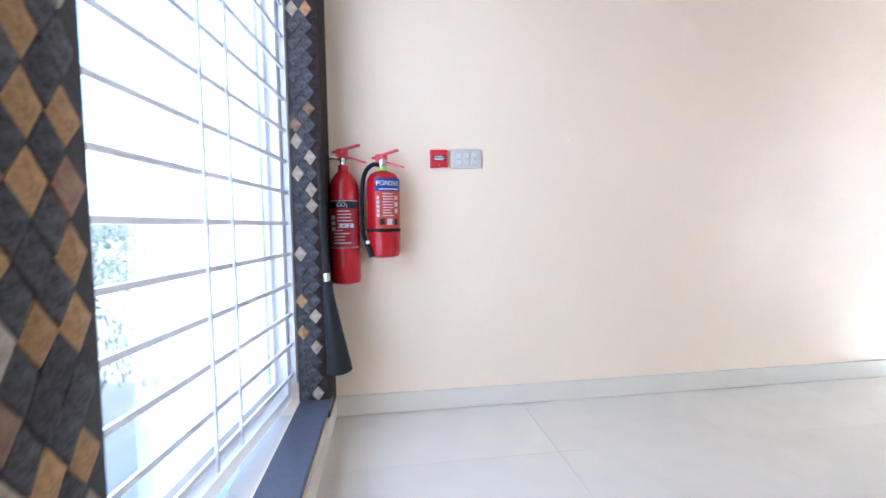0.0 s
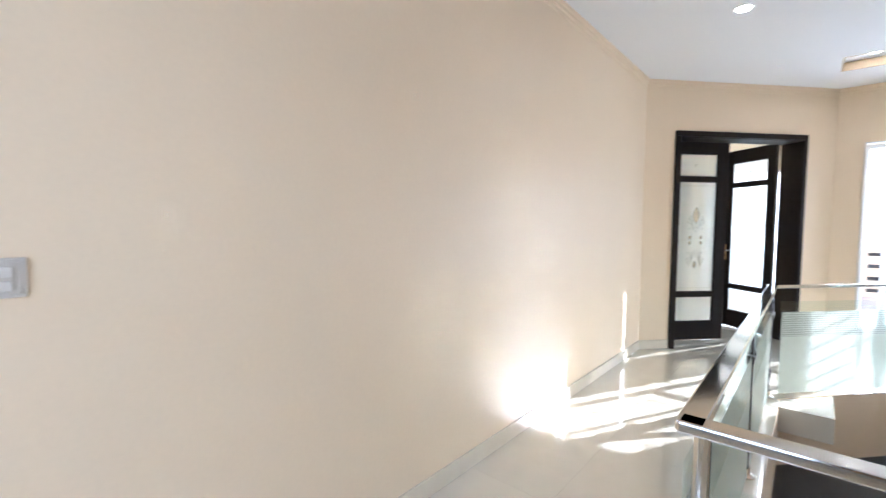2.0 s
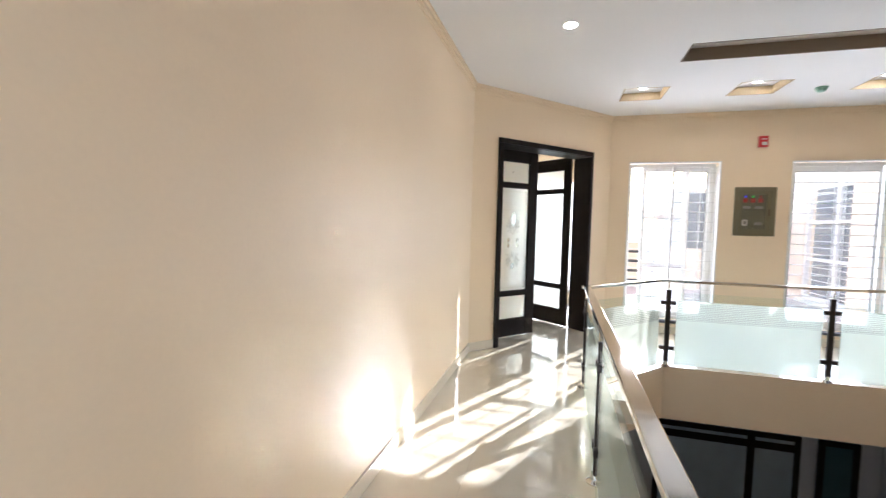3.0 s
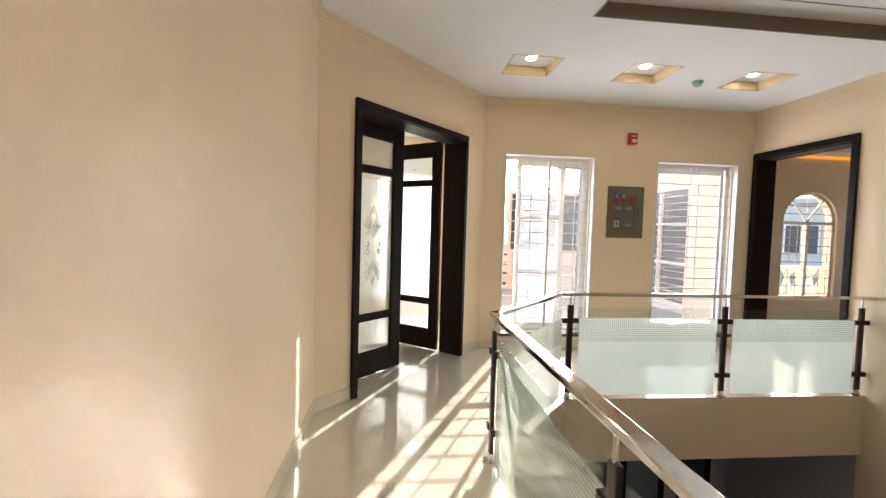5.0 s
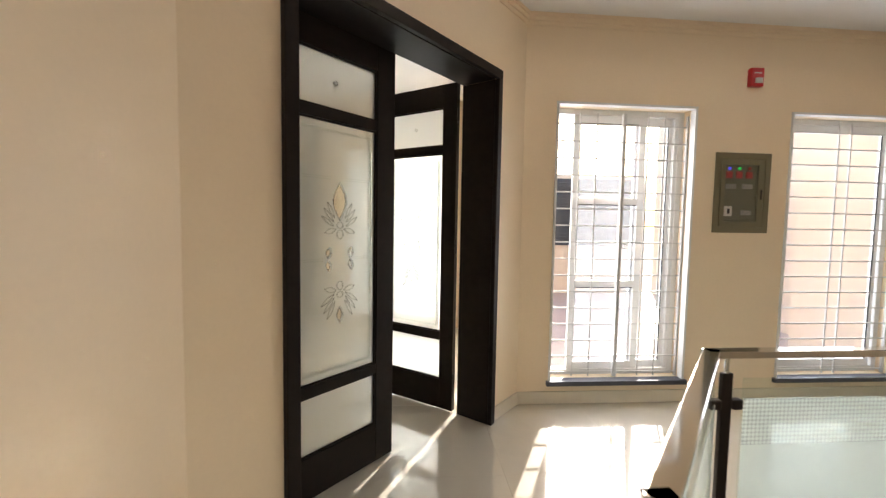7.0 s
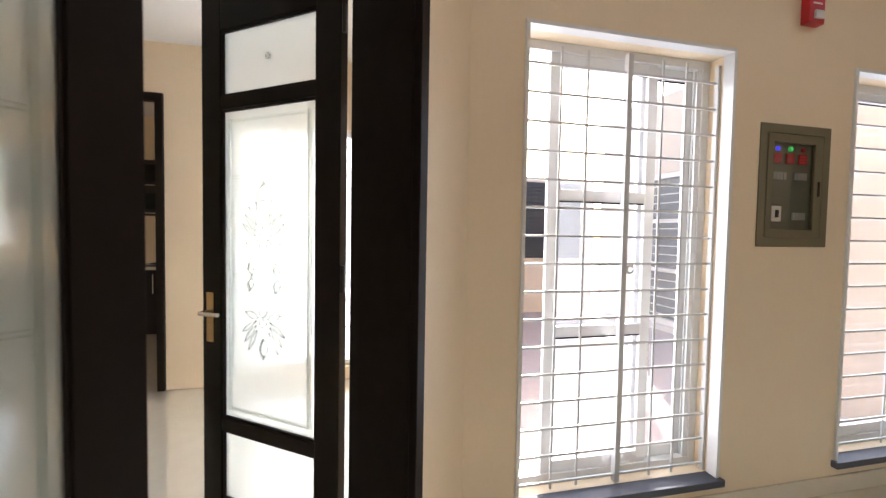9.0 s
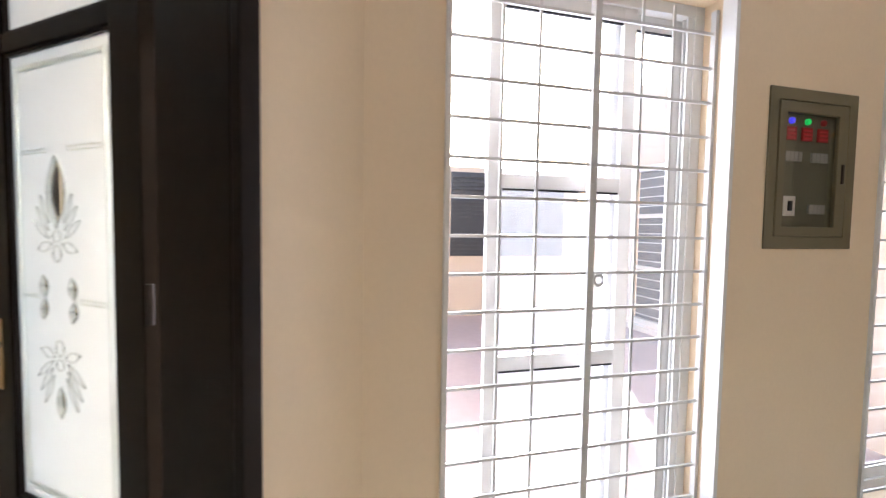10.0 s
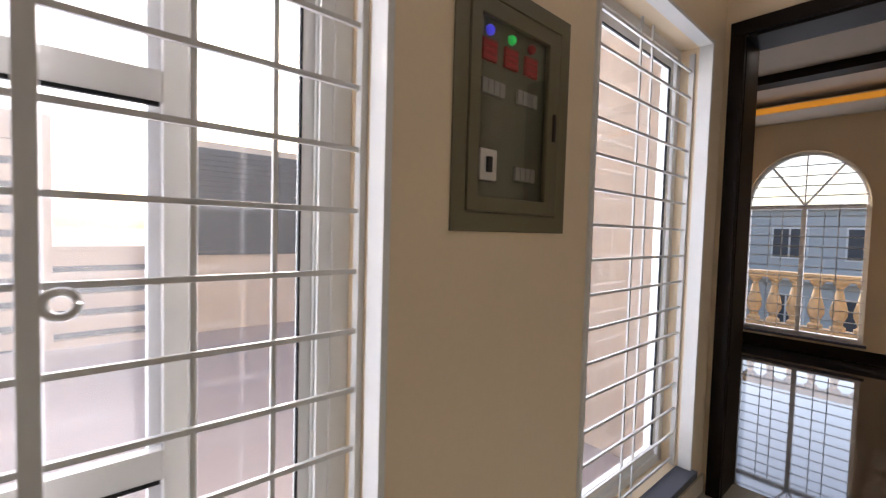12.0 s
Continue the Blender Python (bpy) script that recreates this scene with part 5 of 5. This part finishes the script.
for k in range(20):
    part("blade", boxes((-0.055, -0.031, 0.62, 0.90, 0.97 + 0.061 * k, 1.0 + 0.061 * k)), LOUVRE, lv)
# low wall's slots get the same dark sheet in place of shade
part("slot_back", boxes((0.101, 0.25, -0.98, 0.02, -0.5, 1.05)), LOUVRE, par, "slot back coloured dark for the shade inside")
part("low_wall", boxes((0.0, 0.1, -0.98, 0.02, 0.88, 1.05), (0, 0.1, -0.98, 0.02, -0.5, 0.06)), PEACH, par)
for k in range(3):
    part("slat", boxes((0.0, 0.099, -0.98, 0.02, 0.14 + 0.25 * k, 0.31 + 0.25 * k), bevel=0.004), PEACH, par)
part("high_wall", boxes((0.0, 0.25, -3.4, -0.98, -0.5, 2.45)), PEACH, par)
l2 = part("louvre", boxes((-0.03, -0.001, -3.10, -1.05, 0.98, 2.36)), LOUVRE, par, "large dark louvre")
for k in range(20):
    part("blade", boxes((-0.06, -0.031, -3.08, -1.07, 1.00 + 0.067 * k, 1.028 + 0.067 * k)), LOUVRE, l2)
part("coping", boxes((-0.03, 0.28, -0.98, 0.02, 1.05, 1.10), bevel=0.006), PEACH, par)

# balcony beyond the lounge
structure("balcony_floor", boxes((3.0, 10.0, -8.6, -7.18, -0.5, -0.05)), TERRACE, "tiled balcony floor", "balcony")
bal = thing("balustrade", "ochre-rendered balcony balustrade with turned balusters", "balustrade", kind="structure")
part("top_rail", boxes((3.0, 10.0, -8.52, -8.30, 0.80, 0.90), bevel=0.012), OCHREBAL, bal)
part("plinth", boxes((3.0, 10.0, -8.50, -8.32, -0.05, 0.10), bevel=0.01), OCHREBAL, bal)
prof = [(0.088, 0.10), (0.088, 0.15), (0.052, 0.18), (0.058, 0.22), (0.098, 0.32), (0.10, 0.40), (0.07, 0.52), (0.042, 0.66), (0.042, 0.72), (0.07, 0.75), (0.085, 0.77), (0.085, 0.80)]
b0 = part("baluster", spin(prof, 18), OCHREBAL, bal, "", True)
b0.location = (5.2, -8.41, 0)
for k in range(1, 17):
    o = new("baluster", b0.data)
    o.parent = bal
    o.location = (5.2 + 0.25 * k, -8.41, 0)

structure("balcony_floor_east", boxes((8.4, 10.2, -8.6, -3.8, -0.5, -0.06)), TERRACE, "tiled balcony floor", "balcony")
bal2 = thing("balustrade", "pale rendered side balustrade with turned balusters", "balustrade", kind="structure")
part("top_rail", boxes((9.75, 9.97, -8.3, -3.85, 0.80, 0.90), bevel=0.012), PALEBAL, bal2)
part("plinth", boxes((9.77, 9.95, -8.3, -3.85, -0.06, 0.10), bevel=0.01), PALEBAL, bal2)
for k in range(17):
    if k == 0:
        b1 = part("baluster", spin(prof, 18), PALEBAL, bal2, "", True)
        b1.location = (9.86, -3.97, 0)
        continue
    o = new("baluster", b1.data)
    o.parent = bal2
    o.location = (9.86, -3.99 - 0.25 * k, 0)


def far_house(x, y, w, d, h, deg, name_label):
    """A plain two-storey house front with windows, a ledge and a parapet."""
    hs = thing("house", name_label, "house", pose(x, y, -3.6, 0, 0, deg))
    part("wall", boxes((-w / 2, w / 2, 0, d, 0, h)), GREYWALL, hs)
    part("roof", boxes((-w / 2 - 0.2, w / 2 + 0.2, -0.2, d, h, h + 0.25), bevel=0.03), GREYWALL, hs)
    part("ledge", boxes((-w / 2, w / 2, -0.5, -0.001, h * 0.48, h * 0.48 + 0.22), bevel=0.03), GREYWALL, hs)
    n = int(w // 2.6)
    for st in range(2):
        for k in range(n):
            x0 = -w / 2 + 0.7 + k * (w / n)
            z0 = 0.9 + st * h * 0.5
            wi = part("window", boxes((x0, x0 + 1.4, -0.05, -0.001, z0, z0 + 1.5)), WHITEALU, hs)
            part("pane", boxes((x0 + 0.08, x0 + 0.66, -0.07, -0.051, z0 + 0.08, z0 + 1.42)), LOUVRE, wi, "dark pane")
            part("pane", boxes((x0 + 0.74, x0 + 1.32, -0.07, -0.051, z0 + 0.08, z0 + 1.42)), LOUVRE, wi, "dark pane")


far_house(9.5, -26, 16, 8, 6.4, 180, "pale grey two-storey house across the street")
far_house(-4.0, -30, 10, 8, 7.2, 180, "pale grey house with white windows across the street")
far_house(20, -19, 18, 8, 6.8, 221, "pale grey two-storey house beyond the side balcony")
structure("road", boxes((-80, 80, -18, -11.5, -3.6, -3.58)), ASPHALT, "asphalt street below the balcony", "road")


def tree(x, y, h, seed, m_leaf):
    """A small tree: tapered trunk, limbs, and a crown of many leaf clumps with gaps."""
    rng = random.Random(seed)
    tr = thing("tree", "green garden tree seen through the window", "tree", pose(x, y, -3.6, 0, 0, rng.uniform(0, 360)), "garden trees")
    bm = bmesh.new()
    limbs = []
    for k in range(7):
        a = 2 * math.pi * k / 7 + rng.uniform(-0.3, 0.3)
        e = Vector((math.cos(a) * h * rng.uniform(0.18, 0.32), math.sin(a) * h * rng.uniform(0.18, 0.32), h * rng.uniform(0.55, 0.9)))
        limbs.append(e)
    trunk = tube(curve_points([(0, 0, 0), (0.05, 0.03, h * 0.25), (-0.03, 0.05, h * 0.45)]), h * 0.022, 8)
    part("trunk", trunk, BARK, tr, "", True)
    for e in limbs:
        part("limb", tube(curve_points([(-0.03, 0.05, h * 0.38), e * 0.55 + Vector((0, 0, h * 0.18)), e]), h * 0.009, 6), BARK, tr, "", True)
    for i in range(1500):
        e = rng.choice(limbs)
        c = e + Vector([rng.gauss(0, h * 0.085) for _ in range(3)])
        q = Euler([rng.uniform(0, 6.3) for _ in range(3)]).to_matrix()
        s = rng.uniform(0.08, 0.19)
        vs = [bm.verts.new(c + q @ Vector(v)) for v in ((-s, 0, 0), (0, -s * 0.45, s * 0.12), (s, 0, 0), (0, s * 0.45, s * 0.12))]
        bm.faces.new(vs)
    part("crown", bm, m_leaf, tr)


for k, (x, y, h) in enumerate(((-11, 5.5, 4.2), (-13.5, 9.5, 4.8), (-9.5, 12.5, 3.8), (-17, 15, 5.2), (-14, 2.5, 4.4), (-20, 7, 5.5), (-12, 19, 5.0))):
    tree(x, y, h, 40 + k, LEAF)
gr = bmesh.new()
rng = random.Random(9)
for i in range(6000):
    x, y = rng.uniform(-30, -6), rng.uniform(-4, 30)
    if noise.noise(Vector((x * 0.15, y * 0.15, 0))) < 0.0:
        continue
    h, a = rng.uniform(0.15, 0.5), rng.uniform(0, 6.3)
    dx, dy = 0.06 * math.cos(a), 0.06 * math.sin(a)
    gr.faces.new([gr.verts.new(v) for v in ((x - dx, y - dy, -3.6), (x + dx, y + dy, -3.6), (x + dy * 2, y - dx * 2, -3.6 + h))])
tagged(part("grass", gr, LEAF), "patchy green grass and weeds on the plot", "grass", kind="stuff")


# ---- pieces of the floor and of the stone cladding ----
def clip(poly, px, py, nx, ny):
    """Keeps the side of a plan polygon where (p - (px, py)) . (nx, ny) >= 0."""
    out = []
    for k in range(len(poly)):
        a, b = poly[k - 1], poly[k]
        da = (a[0] - px) * nx + (a[1] - py) * ny
        db_ = (b[0] - px) * nx + (b[1] - py) * ny
        if (da >= 0) != (db_ >= 0):
            t = da / (da - db_)
            out.append((a[0] + t * (b[0] - a[0]), a[1] + t * (b[1] - a[1])))
        if db_ >= 0:
            out.append(b)
    return out


def lay_tiles(region, parent, ox, oy, step, gap=0.0007):
    """Square tiles over a convex plan region given as half planes."""
    xs = [p[0] for p in region]
    ys = [p[1] for p in region]
    i0, i1 = math.floor((min(xs) - ox) / step), math.ceil((max(xs) - ox) / step)
    j0, j1 = math.floor((min(ys) - oy) / step), math.ceil((max(ys) - oy) / step)
    for i in range(i0, i1):
        for j in range(j0, j1):
            x, y = ox + i * step, oy + j * step
            poly = [(x + gap / 2, y + gap / 2), (x + step - gap / 2, y + gap / 2), (x + step - gap / 2, y + step - gap / 2), (x + gap / 2, y + step - gap / 2)]
            for k in range(len(region)):
                a, b = region[k], region[(k + 1) % len(region)]
                poly = clip(poly, a[0], a[1], -(b[1] - a[1]), b[0] - a[0]) if poly else poly
            if len(poly) < 3:
                continue
            area = 0.5 * abs(sum(poly[k - 1][0] * poly[k][1] - poly[k][0] * poly[k - 1][1] for k in range(len(poly))))
            if area < 0.0008:
                continue
            part("tile", prism(poly, -0.0058, 0.0), TILE, parent)


lay_tiles([(-0.33, -2.6), (1.43, -2.6), (1.43, 2.346), (-0.33, 2.346)], floor, 1.43, 1.05, 0.8)
lay_tiles([(1.43, 1.05), (4.63, 1.05), (4.63, 2.346), (1.43, 2.346)], floor, 1.43, 1.05, 0.8)
lay_tiles([(4.63, 1.10), (5.59, 0.27), (7.16, 0.27), (7.16, 2.346), (4.63, 2.346)], floor, 1.43, 1.05, 0.8)
lay_tiles([(5.59, -2.72), (7.16, -2.72), (7.16, 0.27), (5.59, 0.27)], floor, 1.43, 1.05, 0.8)


def clad(name, y0, y1, z0, z1, x, label, w=0.075, h=0.105, narrow=False, seed=1, axis="y", mix=0.25):
    """Rough diamond-cut stones set in dark mortar on a face."""
    rng = random.Random(seed)
    if axis == "y":
        back = boxes((x, x + 0.008, y0, y1, z0, z1))
    else:
        back = boxes((y0, y1, x - 0.008, x, z0, z1))
    face = structure(name, back, MORTAR, label, "wall cladding")
    meshes = []
    for k in range(10):
        bm = bmesh.new()
        ring = [(-w / 2, 0), (0, -h / 2), (w / 2, 0), (0, h / 2)]
        lo = [bm.verts.new((u, 0, v)) for u, v in ring]
        hi = [bm.verts.new((u * 0.93 + rng.uniform(-1, 1) * 0.002, -0.006 - rng.uniform(0, 0.004), v * 0.93 + rng.uniform(-1, 1) * 0.002)) for u, v in ring]
        c = bm.verts.new((rng.uniform(-0.01, 0.01), -0.009 - rng.uniform(0, 0.005), rng.uniform(-0.01, 0.01)))
        for i in range(4):
            j = (i + 1) % 4
            bm.faces.new((lo[i], lo[j], hi[j], hi[i]))
            bm.faces.new((hi[i], hi[j], c))
        bmesh.ops.recalc_face_normals(bm, faces=bm.faces[:])
        me = bpy.data.meshes.new("stone")
        bm.to_mesh(me)
        bm.free()
        me.materials.append(STONES[0] if k < 5 else STONES[1] if k < 7 else STONES[2] if k < 9 else STONES[3])
        meshes.append(me)
    rows = int((z1 - z0) / (h / 2))
    for r in range(1, rows):
        z = z0 + r * h / 2
        n = int((y1 - y0) / w) + 1
        for c in range(n):
            y = y0 + (c + (0.5 if r % 2 else 0.0)) * w
            if y - w / 2 < y0 - 0.001 or y + w / 2 > y1 + 0.001 and not narrow:
                continue
            # every other row is slate, the rest mixes slate with buff and ochre stones
            me = meshes[rng.randrange(5)] if (r % 2 == 0 or rng.random() < mix) else meshes[5 + rng.randrange(5)]
            ob = new("stone", me)
            ob.parent = face
            ob.matrix_local = Matrix.Translation((x + 0.008, y, z)) @ Matrix.Rotation(radians(90), 4, "Z") if axis == "y" else Matrix.Translation((y, x - 0.008, z))


clad("cladding_pier", 0.426, 0.850, 0.36, 1.56, WW - 0.117, "diamond-cut slate and buff stone cladding beside the window", 0.058, 0.084, False, 4, "y", 0.28)
clad("cladding_jamb", WW - 0.115, WW - 0.058, 0.18, 2.58, W0[1] + 0.001, "diamond-cut slate and buff stone cladding in the window reveal", 0.054, 0.068, True, 6, "x", 0.70)
structure("cladding_strip", boxes((WW - 0.056, WW + 0.016, W0[1] - 0.012, NW - 0.016, 0.10, CZ - 0.12), bevel=0.006), RUSTSTRIP, "dark rust-brown stone strip in the corner", "wall cladding")
